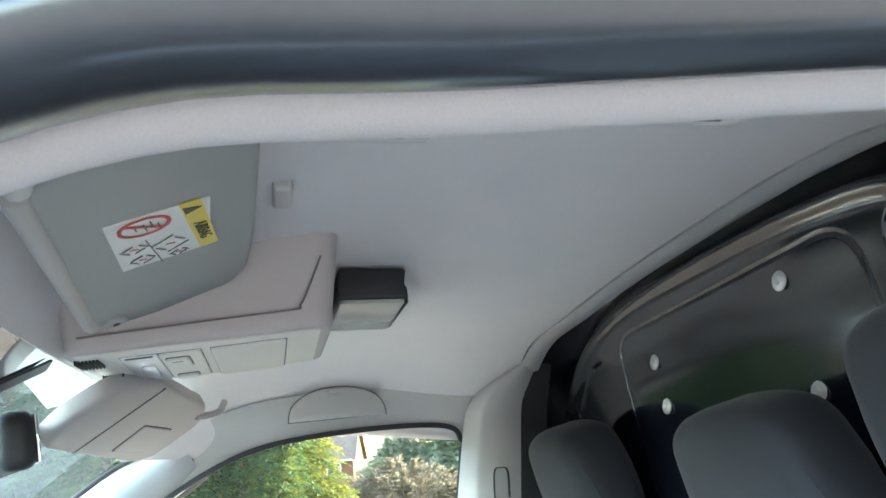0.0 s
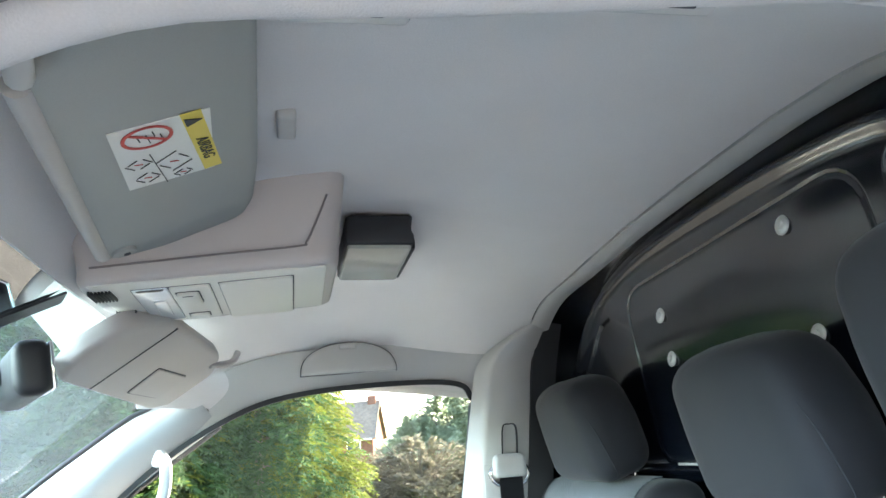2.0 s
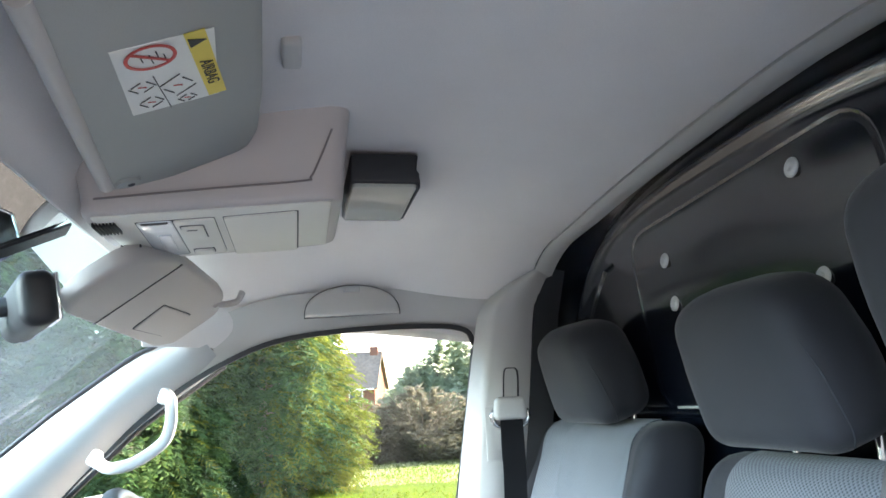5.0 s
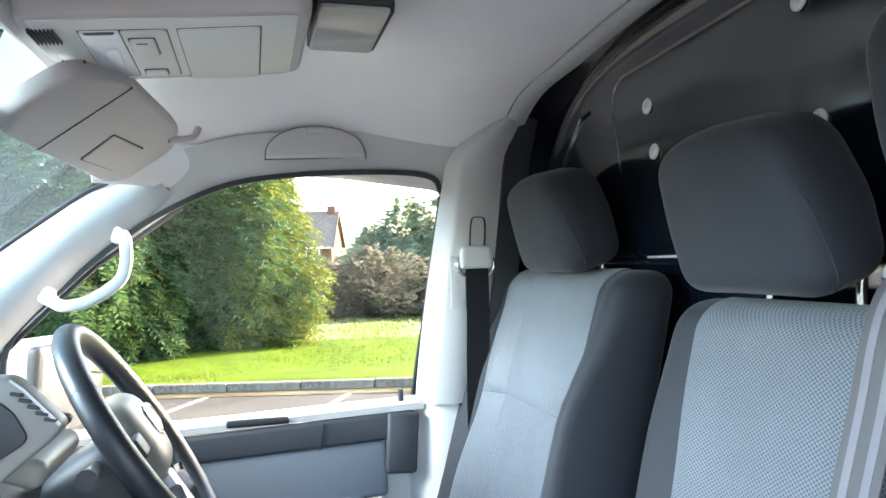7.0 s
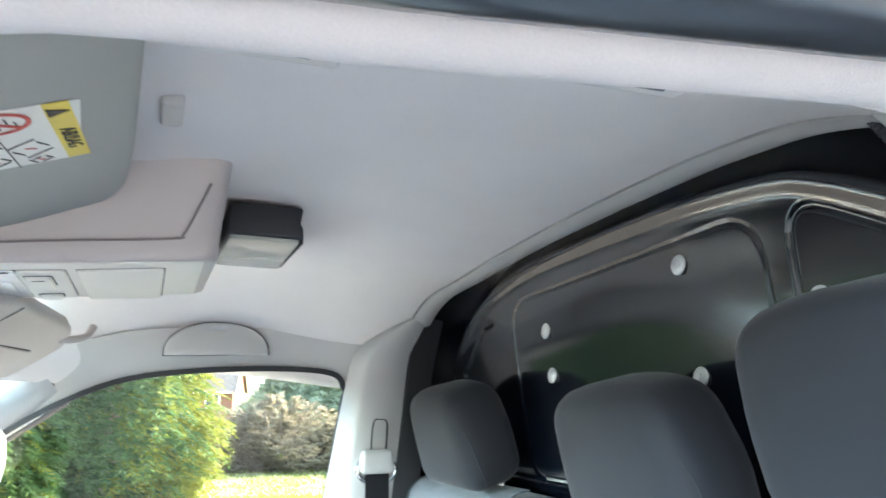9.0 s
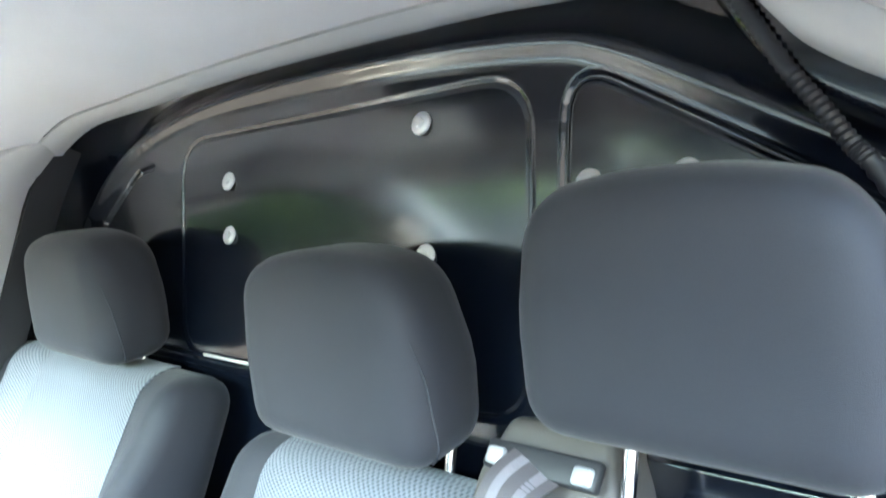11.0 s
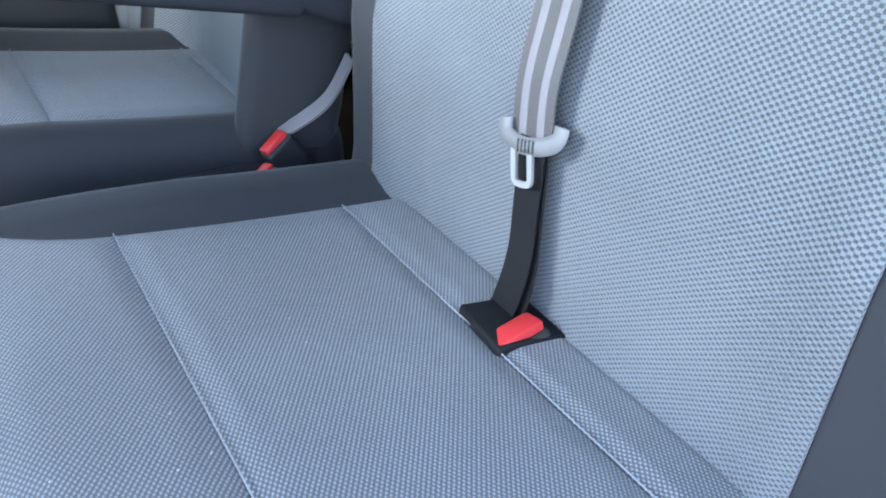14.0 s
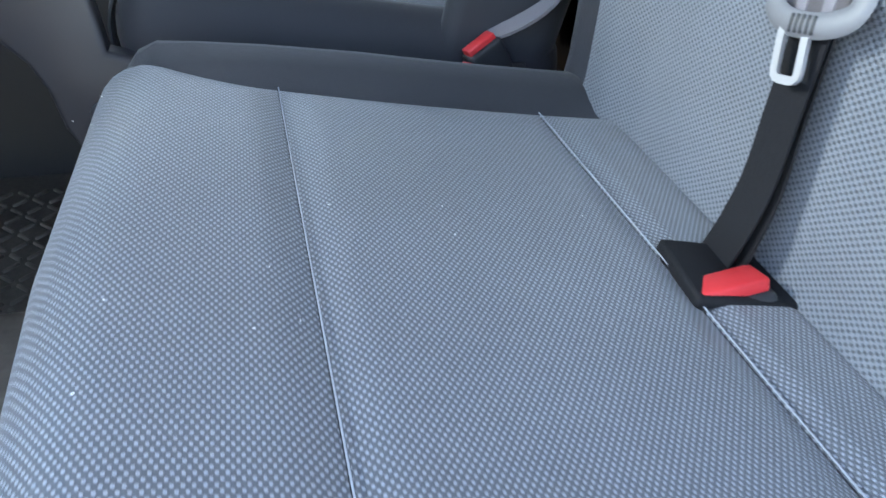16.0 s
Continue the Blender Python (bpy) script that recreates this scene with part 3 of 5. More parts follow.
part("adjuster_slot", sweep(smooth_path([(0.434, 1.4535, 1.53), (0.439, 1.4535, 1.585), (0.452, 1.4535, 1.592), (0.466, 1.4535, 1.585), (0.464, 1.4535, 1.535)], 5), rect(0.002, 0.008), (0, 1, 0)), BLACK_PLASTIC, pillar, "thin dark adjuster groove")
recess = box((0.036, 0.004, 0.115), 0.0, pose(0.412, 1.464, 1.455))
part("recess", box((0.030, 0.003, 0.10), 0.001, pose(0.410, 1.4555, 1.468)), TRIM, pillar)
part("recess_gap", box((0.012, 0.0035, 0.075), 0.001, pose(0.430, 1.4545, 1.452)), BLACK_PLASTIC, pillar, "dark slot behind the belt")
part("pillar_gasket", sweep([(0.56, 1.47, 1.79), (0.54, 1.475, 1.70), (0.525, 1.475, 1.6), (0.505, 1.475, 1.45), (0.47, 1.48, 1.2)], rect(0.03, 0.05), (1, 0, 0)), BLACK_PLASTIC, pillar, "black rubber edge strip")

wall_far = thing("wall_far_side", "white van side behind the driver door", "van side", kind="structure")
part("side_skin", box((2.0, 0.05, 1.75), 0.01, pose(1.56, 1.66, 1.05)), WHITE_PAINT, wall_far)
part("side_filler", box((0.30, 0.10, 1.6), 0.01, pose(0.66, 1.575, 1.12)), BLACK_STEEL, wall_far)
part("corner_filler", box((0.26, 0.06, 0.30), 0.005, pose(0.56, 1.60, 1.78)), BLACK_STEEL, wall_far)
wall_near = thing("wall_near_side", "white van side beside the passenger door opening", "van side", kind="structure")
part("side_skin", box((1.9, 0.05, 1.75), 0.01, pose(1.66, 0.10, 1.05)), WHITE_PAINT, wall_near)
part("door_post", sweep(smooth_path([(0.70, 0.20, 1.80), (0.66, 0.15, 1.5), (0.60, 0.13, 1.1), (0.56, 0.13, 0.8), (0.42, 0.13, 0.62)], 5), rect(0.12, 0.10), (0, 1, 0)), WHITE_PAINT, wall_near, "white painted B-pillar")
part("door_sill", box((1.0, 0.12, 0.12), 0.02, pose(0.05, 0.14, 0.47)), WHITE_PAINT, wall_near, "white painted door sill")

# near B-pillar upper trim by the headliner corner
near_trim = thing("pillar_trim", "pale plastic trim capping the near B-pillar", "pillar trim", kind="structure")
CAP = [(0.404, 1.86), (0.399, 1.826), (0.386, 1.808), (0.371, 1.790), (0.356, 1.773), (0.333, 1.757), (0.304, 1.741), (0.25, 1.712), (0.19, 1.66), (0.12, 1.55), (0.06, 1.55), (0.06, 1.93), (0.40, 1.93)]
cap_m = frame_at((0.572, 0, 0), (0, -1, 0), (0, 0, 1))
part("cap", plate(rounded([(-y, z) for y, z in CAP], 0.02, 4), 0.075, cap_m, None, 0.014), TRIM, near_trim)
part("dark_lining", plate([(-y - 0.012, z - 0.016) for y, z in CAP], 0.045, frame_at((0.575, 0, 0), (0, -1, 0), (0, 0, 1)), None, 0.008), BLACK_STEEL, near_trim, "black painted edge behind the trim")
conduit = thing("cable_conduit", "black corrugated cable conduit hanging from the headliner corner", "conduit")
cp = smooth_path([(0.53, 0.410, 1.835), (0.528, 0.402, 1.817), (0.528, 0.384, 1.790), (0.528, 0.362, 1.757), (0.528, 0.342, 1.732), (0.528, 0.324, 1.708), (0.528, 0.309, 1.690), (0.53, 0.25, 1.60), (0.57, 0.22, 1.45)], 12)
hose = part("hose", sweep(cp, circle(0.0062, 12), scales=[1.0 if i % 2 else 0.78 for i in range(len(cp))]), BLACK_PLASTIC, conduit)
part("grommet", sweep([(0.534, 0.416, 1.850), (0.531, 0.411, 1.834)], circle(0.012, 12)), RUBBER, conduit, "black rubber grommet")

# floor
floor = thing("floor", "grey-black rubber floor mat with raised tread bars", "floor", kind="structure")
part("mat", sheet(lambda u, v: (lerp(-0.95, 0.62, u), lerp(0.2, 1.62, v), 0.48 + 0.004 * math.sin(9 * u) * math.sin(7 * v)), 20, 20, -0.02), MAT_RUBBER, floor)
bars = bmesh.new()
for i in range(22):
    for j in range(40):
        x, y = -0.66 + i * 0.028, 0.35 + j * 0.028
        box((0.026, 0.007, 0.006), 0.002, pose(x, y, 0.5035, 0, 0, 45 if (i + j) % 2 else -45), bars, 1)
tagged(part("tread_bars", bars, TREAD, floor), kind="stuff")
part("footwell_front", box((0.04, 1.5, 0.75), 0.01, pose(-0.98, 0.92, 0.8)), BLACK_PLASTIC, floor)
part("hump", softbox((0.42, 0.22, 0.12), 0.055, 10, None, pose(-0.345, 0.935, 0.515)), HUMP_RUBBER, floor, "rounded dark floor hump under the dash")

# ---- windscreen and A-pillars ----
WS_TOP, WS_LOW = (-0.205, 1.757), (-1.02, 1.14)
windscreen = thing("window_1", "green-tinted windscreen with a black shaded edge", "windscreen", kind="structure")


def ws_fn(u, v, o=0.0):
    y = lerp(0.26, 1.60, u)
    bow = (0.10 * (1 - ((y - YC) / 0.67) ** 2) - 0.05) * (1 - v) - 0.05 * max(0.0, abs(y - YC) - 0.35) / 0.32 * v
    return (lerp(WS_LOW[0], WS_TOP[0], v) - bow - o * 0.6, y, lerp(WS_LOW[1], WS_TOP[1], v) + o * 0.8)


pane = part("pane", sheet(ws_fn, 30, 16), WINDSCREEN_GLASS, windscreen)
face_towards(pane, (0.2, 0.9, 1.2))
pane.visible_shadow = False
part("frit_bar", sweep([ws_fn(0.4655, 0.99, -0.004), ws_fn(0.425, 0.925, -0.004), ws_fn(0.36, 0.86, -0.004), ws_fn(0.22, 0.80, -0.004)], rect(0.022, 0.003), (-0.6, 0, 0.8)), BLACK_PLASTIC, windscreen, "black printed bar on the glass")
part("dotted_band", sheet(lambda u, v: ws_fn(lerp(0.0, 0.45, u), lerp(0.90, 1.0, v), -0.002), 20, 4), FRIT, windscreen, "black dot print along the top edge")
part("header", sheet(lambda u, v: (lerp(ws_fn(u, 1.0)[0] + 0.004, ws_fn(u, 1.0)[0] + 0.045, v), lerp(0.26, 1.60, u), lerp(1.753, roof_z(-0.162, lerp(0.30, 1.56, u)) - 0.002, v ** 0.6)), 40, 8, 0.006), HEADLINER, windscreen, "felt-covered windscreen header")


def a_pillar(name, side, fwd=0.0):
    ob = thing(name, "pale grey plastic A-pillar trim with a grab handle" if side > 0 else "pale grey plastic A-pillar trim", "pillar trim", kind="structure")

    def Y(y):
        return y if side > 0 else 2 * YC - y

    UP = [(-0.152, 1.694), (-0.26, 1.647), (-0.40, 1.548), (-1.0, 1.06)]
    LOW = [(-0.104, 1.634), (-0.262, 1.523), (-0.384, 1.407), (-0.62, 1.150)]
    KEY = [0.0, 0.14, 0.32, 1.0]

    def along(pts, v):
        i = max(k for k in range(3) if v >= KEY[k])
        t = (v - KEY[i]) / (KEY[i + 1] - KEY[i])
        return lerp(pts[i][0], pts[i + 1][0], t), lerp(pts[i][1], pts[i + 1][1], t)

    def fn(u, v):
        (x0, z0), (x1, z1) = along(UP, v), along(LOW, v)
        bulge = math.sin(math.pi * u) * (0.12 + 0.88 * min(1.0, v / 0.22))
        y = 1.530 - 0.022 * bulge + 0.03 * v * v + 0.035 * (u ** 3)
        return (lerp(x0, x1, u) + 0.010 * bulge - fwd, Y(y), lerp(z0, z1, u) + 0.008 * bulge)

    part("cover", sheet(fn, 14, 24, 0.004), TRIM_GREY, ob)
    part("joint_line", sweep([Vector(fn(i / 10, 0.0)) + Vector((0.001, 0, 0.001)) for i in range(11)], rect(0.0014, 0.002)), GROOVE, ob, "thin joint line")
    part("edge_seal", sweep([Vector(fn(1.0, i / 30)) + Vector((0.004, 0.004 * side, -0.006)) for i in range(31)], circle(0.0050, 8)), BLACK_PLASTIC, ob, "black rubber seal along the window")
    part("edge_seal", sweep([Vector(fn(0.0, i / 30)) + Vector((-0.006, 0.006 * side, 0.006)) for i in range(31)], circle(0.005, 8)), BLACK_PLASTIC, ob, "black rubber seal along the windscreen")
    if side > 0:
        hp = smooth_path([(-0.205, 1.515, 1.574), (-0.191, 1.485, 1.568), (-0.186, 1.470, 1.552), (-0.187, 1.468, 1.520), (-0.200, 1.468, 1.490), (-0.246, 1.468, 1.460), (-0.286, 1.470, 1.452), (-0.310, 1.485, 1.461), (-0.325, 1.515, 1.470)], 6)
        part("grab_handle", sweep(hp, rounded([(-0.0105, -0.0075), (0.0105, -0.0075), (0.0105, 0.0075), (-0.0105, 0.0075)], 0.006, 3), (0, 1, 0), scales=[1.5 - 0.5 * min(1, 8 * min(i, len(hp) - 1 - i) / len(hp)) for i in range(len(hp))]), TRIM_GREY, ob, "curved pale plastic grab handle")
    return ob


a_pillar("pillar_trim", 1)
a_pillar("pillar_trim", -1, 0.14)

# ---- driver door ----
door = thing("door_1", "closed driver door with grey panel, dark cap and clear window", "door", kind="structure")
WIN = [(0.345, 1.232), (0.402, 1.60), (0.40, 1.655), (0.375, 1.682), (0.28, 1.690), (0.13, 1.686), (0.0, 1.670), (-0.10, 1.632), (-0.20, 1.572), (-0.31, 1.480), (-0.395, 1.395), (-0.415, 1.31), (-0.41, 1.18)]


def door_y(z):
    return 1.565 - 0.10 * max(0.0, z - 1.2) + 0.02


win_pts = smooth_path([(x, door_y(z), z) for x, z in WIN], 4)
part("window_gasket", sweep(win_pts, rect(0.010, 0.009), (0, 1, 0), scales=[1.8 if i < 6 else 1.0 for i in range(len(win_pts))]), BLACK_PLASTIC, door, "black rubber window gasket")
gl = bmesh.new()
put(gl, [(x, door_y(z) + 0.012, z) for x, z in [(p.x, p.z) for p in win_pts]], [list(range(len(win_pts)))])
pane = part("window_pane", gl, GLASS, door, "clear side window glass", smooth=False)
face_towards(pane, (0.2, 0.9, 1.2))
pane.visible_shadow = False
out = bmesh.new()
OUTER = [(0.50, 1.232), (0.52, 1.70), (0.45, 1.745), (0.30, 1.765), (0.14, 1.765), (0.0, 1.755), (-0.10, 1.725), (-0.24, 1.655), (-0.42, 1.52), (-0.56, 1.40), (-0.62, 1.32), (-0.62, 1.18)]
outer = smooth_path([(x, door_y(z) - 0.015, z) for x, z in OUTER], 4)
n1, n2 = len(win_pts), len(outer)
fv = [out.verts.new((p.x, p.y + 0.004, p.z)) for p in win_pts]
ov = [out.verts.new(p) for p in outer]
for i in range(n1 - 1):
    a, b = round(i * (n2 - 1) / (n1 - 1)), round((i + 1) * (n2 - 1) / (n1 - 1))
    f = [fv[i], fv[i + 1], ov[b]] + ([ov[a]] if a != b else [])
    out.faces.new(f)
part("window_surround", out, TRIM, door, "pale trim round the window")
part("sill_top", sweep([(-0.62, 1.535, 1.207), (-0.1, 1.53, 1.216), (0.345, 1.53, 1.232)], [(-0.03, -0.008), (0.03, -0.008), (0.03, 0.004), (-0.026, 0.01), (-0.03, 0.004)]), TRIM, door, "pale top ledge under the window")
part("dark_cap", sweep([(-0.62, 1.508, 1.168), (-0.1, 1.505, 1.178), (0.318, 1.505, 1.196)], rounded([(-0.012, -0.024), (0.012, -0.024), (0.012, 0.026), (-0.012, 0.026)], 0.008, 3)), DARK_GREY, door, "dark plastic cap strip")
part("cap_end", box((0.062, 0.034, 0.118), 0.008, pose(0.299, 1.504, 1.162, 0, 4)), DARK_GREY, door)
part("cap_joint", box((0.002, 0.0035, 0.05), 0.0005, pose(0.145, 1.492, 1.187, 0, 8)), BLACK_PLASTIC, door)
part("upper_panel", softbox((0.78, 0.035, 0.11), 0.012, 10, None, pose(-0.12, 1.515, 1.105, 0, -1.5)), DOOR_GREY, door, "grey padded door panel")
part("armrest", softbox((0.70, 0.09, 0.05), 0.02, 10, None, pose(-0.12, 1.50, 1.035, 0, -1.5)), DOOR_GREY, door, "grey armrest ledge")
part("lower_panel", softbox((0.92, 0.05, 0.55), 0.02, 10, None, pose(-0.16, 1.54, 0.76)), BLACK_PLASTIC, door)
part("door_skin", box((0.98, 0.03, 0.72), 0.01, pose(-0.15, 1.64, 0.80)), WHITE_PAINT, door, "white outer door skin")
part("pull_recess", softbox((0.115, 0.012, 0.014), 0.005, 6, None, pose(0.03, 1.502, 1.222)), BLACK_PLASTIC, door, "dark recessed pull")
part("lock_knob", disc(0.0055, 0.028, pose(0.305, 1.528, 1.232), 10), BLACK_PLASTIC, door, "small black lock knob")
part("knob_base", disc(0.012, 0.004, pose(0.305, 1.528, 1.231), 12), BLACK_PLASTIC, door)

wing = thing("door_mirror", "white wing mirror outside the driver window", "wing mirror")
WMIR = pose(-0.36, 1.80, 1.268, 0, 4, -28)
part("housing", softbox((0.115, 0.21, 0.205), 0.045, 10, lambda q: (q.x * (1 - 0.25 * q.z / 0.1), q.y, q.z), WMIR @ pose(-0.062, 0, 0)), WHITE_PAINT, wing)
part("mirror_frame", softbox((0.034, 0.20, 0.195), 0.014, 8, None, WMIR), BLACK_PLASTIC, wing, "black mirror frame")
part("mirror_pane", box((0.004, 0.172, 0.165), 0.001, WMIR @ pose(0.0165, 0, 0)), MIRROR_GLASS, wing, "mirror glass")
part("arm", box((0.08, 0.20, 0.06), 0.02, pose(-0.40, 1.68, 1.15)), BLACK_PLASTIC, wing)

# ---- overhead fittings ----
def grab_recess():
    ob = thing("grab_handle", "half-moon folded grab handle set in the headliner edge", "grab handle")
    o = frame_at((0.151, 1.512, 1.712), (1, 0, 0.02), (0, 0.12, 1))
    half = [(0.095 * math.cos(a), 0.062 * math.sin(a) ** 0.8) for a in [math.pi * i / 24 for i in range(25)]]
    part("rim", plate([(x * 1.008, y * 1.015) for x, y in half], 0.012, o, None, 0.003), DARK_GREY, ob, "thin shadowed rim")
    part("flap", plate([(x * 0.985, y * 0.985) for x, y in half], 0.017, o, None, 0.005), TRIM, ob)
    part("finger_latch", box((0.034, 0.012, 0.006), 0.003, o @ pose(0.0, 0.052, 0.018)), TRIM, ob)
    return ob


g = grab_recess()

# passenger sun visor, folded up against the headliner
VO = frame_at((-0.05, 0.545, 1.7787), (1, 0, 0.3435), (0, 1, 0.0655))
visor = thing("sun_visor", "grey vinyl sun visor folded up, with an airbag warning label", "sun visor")
VD = VO @ Matrix.Rotation(math.pi, 4, "X")


def on_visor(x, y):
    """Plan position x, y of the cab to the visor's own flat face, seen from below."""
    return ((x + 0.05) / 0.9457, (0.545 - y) / 0.998)


pad_line = [on_visor(x, y) for x, y in ((-0.104, 0.372), (-0.082, 0.366), (-0.074, 0.330), (0.024, 0.330), (0.018, 0.63), (0.011, 0.735), (-0.002, 0.786), (-0.085, 0.806), (-0.143, 0.790), (-0.137, 0.70))]
part("pad", plate(rounded(pad_line, 0.016, 5), 0.021, VD @ Matrix.Translation((0, 0, -0.021)), None, 0.009), VISOR, visor)
part("pivot_arm", sweep(smooth_path([(-0.086, 0.325, 1.766), (-0.090, 0.338, 1.757), (-0.093, 0.354, 1.752), (-0.098, 0.372, 1.754)], 5), circle(0.0078, 10)), TRIM, visor, "pale plastic pivot arm")
# same vinyl as the pad; light on the roll goes into a paler colour
rim = [VD @ Vector((*on_visor(lerp(-0.105, -0.140, i / 12), lerp(0.385, 0.775, i / 12)), -0.006)) for i in range(13)]
part("edge_roll", sweep(rim, circle(0.0085, 12)), VISOR_WARM, visor, "rolled vinyl edge, coloured paler for the light on it")
pin_at = VD @ pose(*on_visor(-0.120, 0.764), -0.0005)
part("pivot_pin", disc(0.0125, 0.004, pin_at, 20), VISOR, visor)
part("pin_hole", disc(0.0035, 0.0012, pin_at @ pose(0.002, -0.003, 0.004), 10), DARK_GREY, visor)
part("visor_clip", softbox((0.018, 0.050, 0.012), 0.004, 6, None, pose(0.039, 0.632, roof_z(0.039, 0.632) - 0.004)), TRIM, visor, "small pale clip on the headliner")
lab = part("warning_label", box((0.069, 0.121, 0.0008), 0.0, VO @ pose(0.001, -0.014, -0.0005, 0, 0, 3)), WHITE_LABEL, visor, "white and yellow airbag warning label", smooth=False)
LB = VO @ pose(0.001, -0.014, -0.0011, 180, 0, -3)


def on_label(b, name, material, label=""):
    return part(name, b, material, lab, label, smooth=False)


on_label(box((0.0145, 0.121, 0.0006), 0.0, LB @ pose(0.0273, 0, 0.0001)), "yellow_band", YELLOW, "yellow band lettered AIRBAG")
ring = [(-0.006 + 0.0165 * math.cos(a), 0.041 + 0.0175 * math.sin(a), 0.0006) for a in [2 * math.pi * i / 36 for i in range(36)]]
on_label(sweep([LB @ Vector(p) for p in ring], rect(0.0026, 0.0006), tuple(LB.to_3x3() @ Vector((0, 0, 1))), True), "red_ring", LABEL_RED, "red prohibition ring")
on_label(box((0.0026, 0.033, 0.0006), 0.0, LB @ pose(-0.006, 0.041, 0.0006, 0, 0, 42)), "red_bar", LABEL_RED)
on_label(plate([(-0.006, -0.007), (0.006, 0.0), (-0.006, 0.007)], 0.0006, LB @ pose(0.0273, 0.046, 0.0006)), "warning_triangle", LABEL_BLACK)
tx = bpy.data.curves.new("airbag_text", "FONT")
tx.body, tx.size, tx.align_x, tx.align_y, tx.extrude = "AIRBAG", 0.0135, "CENTER", "CENTER", 0.0002
to = new("airbag_text", tx)
bpy.context.view_layer.update()
tme = bpy.data.meshes.new_from_object(to.evaluated_get(bpy.context.evaluated_depsgraph_get()))
bpy.data.objects.remove(to)
tb = bmesh.new()
tb.from_mesh(tme)
tb.transform(LB @ pose(0.0273, -0.012, 0.0008, 0, 0, -90))
on_label(tb, "lettering", LABEL_BLACK)
for cx, cy, w, h in ((-0.012, 0.043, 0.0010, 0.012), (-0.006, 0.038, 0.0009, 0.015), (-0.001, 0.044, 0.0010, 0.009), (0.003, 0.037, 0.0009, 0.007)):
    on_label(box((w, h, 0.0006), 0.0, LB @ pose(cx, cy, 0.0005)), "pictogram", LABEL_BLACK)
for cx, cy, w, h in ((-0.022, -0.005, 0.016, 0.014), (-0.022, -0.038, 0.015, 0.016), (0.002, -0.020, 0.018, 0.030), (0.004, -0.050, 0.012, 0.010)):
    for k in range(4):
        a = radians(25 + 90 * k)
        on_label(box((0.0007, (h if k % 2 else w) * 0.72, 0.0006), 0.0, LB @ pose(cx + w / 2 * math.cos(a), cy + h / 2 * math.sin(a), 0.0005, 0, 0, 25 + 90 * k + 12 * (k % 2))), "print_line", LABEL_BLACK)
    on_label(box((0.0007, 0.4 * w, 0.0006), 0.0, LB @ pose(cx, cy, 0.0005, 0, 0, 60)), "print_line", LABEL_RED)
on_label(box((0.0007, 0.07, 0.0006), 0.0, LB @ pose(-0.011, -0.026, 0.0005)), "divider", LABEL_BLACK)

# driver visor, hanging half down
DV = frame_at((-0.158, 1.277, 1.716), (0.03, 1, -0.03), (0.87, 0, 0.49))
dvis = thing("sun_visor", "grey plastic sun visor hinged partly down, with a strap and pocket", "sun visor")
DVF = DV @ Matrix.Translation((0, 0, 0.0185))
dpad = [(-0.300, -0.093), (-0.345, -0.050), (-0.356, 0.012), (-0.262, 0.056), (0.070, 0.078), (0.172, 0.050), (0.212, -0.052), (0.155, -0.076)]
part("pad", plate(rounded(dpad, 0.022, 5), 0.024, DVF @ Matrix.Translation((0, 0, -0.024)), None, 0.008), VISOR_WARM, dvis)
part("fold_line", sweep([DVF @ Vector((-0.192, -0.087, 0.0002)), DVF @ Vector((-0.240, 0.054, 0.0002))], rect(0.0022, 0.002), tuple(DV.to_3x3() @ Vector((0, 0, 1)))), DARK_GREY, dvis, "dark fold line")
FLAP = [(-0.060, -0.062), (-0.092, -0.005), (0.056, 0.011), (0.090, -0.047)]
part("flap_gap", plate(rounded([(x * 1.035, -0.0255 + (y + 0.0255) * 1.07) for x, y in FLAP], 0.006, 4), 0.0012, DVF), DARK_GREY, dvis, "dark gap round the flap")
part("mirror_flap", plate(rounded(FLAP, 0.006, 4), 0.003, DVF, None, 0.001), VISOR_WARM, dvis, "folding mirror flap")
part("hook", sweep(smooth_path([(-0.100, 1.365, 1.724), (-0.080, 1.385, 1.727), (-0.064, 1.405, 1.735), (-0.056, 1.415, 1.752)], 5), circle(0.006, 8)), VISOR_WARM, dvis)

# overhead console
console = thing("overhead_console", "pale plastic overhead console with map lamps and storage lid", "overhead console")
CX0, CX1, CY0, CY1 = -0.182, 0.094, 0.802, 1.052


def con_z(x):
    """Height of the console's lower face."""
    return 1.757 + 0.066 * (x - 0.04)


def con_ring(v):
    """Outline of the console at height v: 0 at the lower face, 1 at the headliner."""
    g = v ** 1.2
    return rounded([(CX0 - 0.01 * g, CY0 - 0.012 * g), (CX1 + 0.010 * g, CY0 - 0.012 * g), (CX1 + 0.014 * g, CY1 + 0.05 * g), (CX0 + 0.045 - 0.03 * g, CY1 + 0.05 * g), (CX0 - 0.01 * g, CY1 - 0.09 + 0.05 * g)], 0.028, 5)


cb = bmesh.new()
rings = []
for v, k in ((0, 0.03), (0.015, 0.012), (0.07, 0.0), (0.16, 0.0), (0.20, 0.004), (0.45, 0.004), (0.75, 0.0), (1.0, 0.0)):
    cx, cy = (CX0 + CX1) / 2, (CY0 + CY1) / 2
    rings.append([cb.verts.new((x + (cx - x) * k, y + (cy - y) * k, lerp(con_z(x), roof_z(x, y) + 0.004, v))) for x, y in con_ring(v)])
for a, b in zip(rings, rings[1:]):
    for i in range(len(a)):
        cb.faces.new((a[i], a[(i + 1) % len(a)], b[(i + 1) % len(b)], b[i]))
cb.faces.new(rings[0])
part("shell", cb, TRIM_WARM, console)


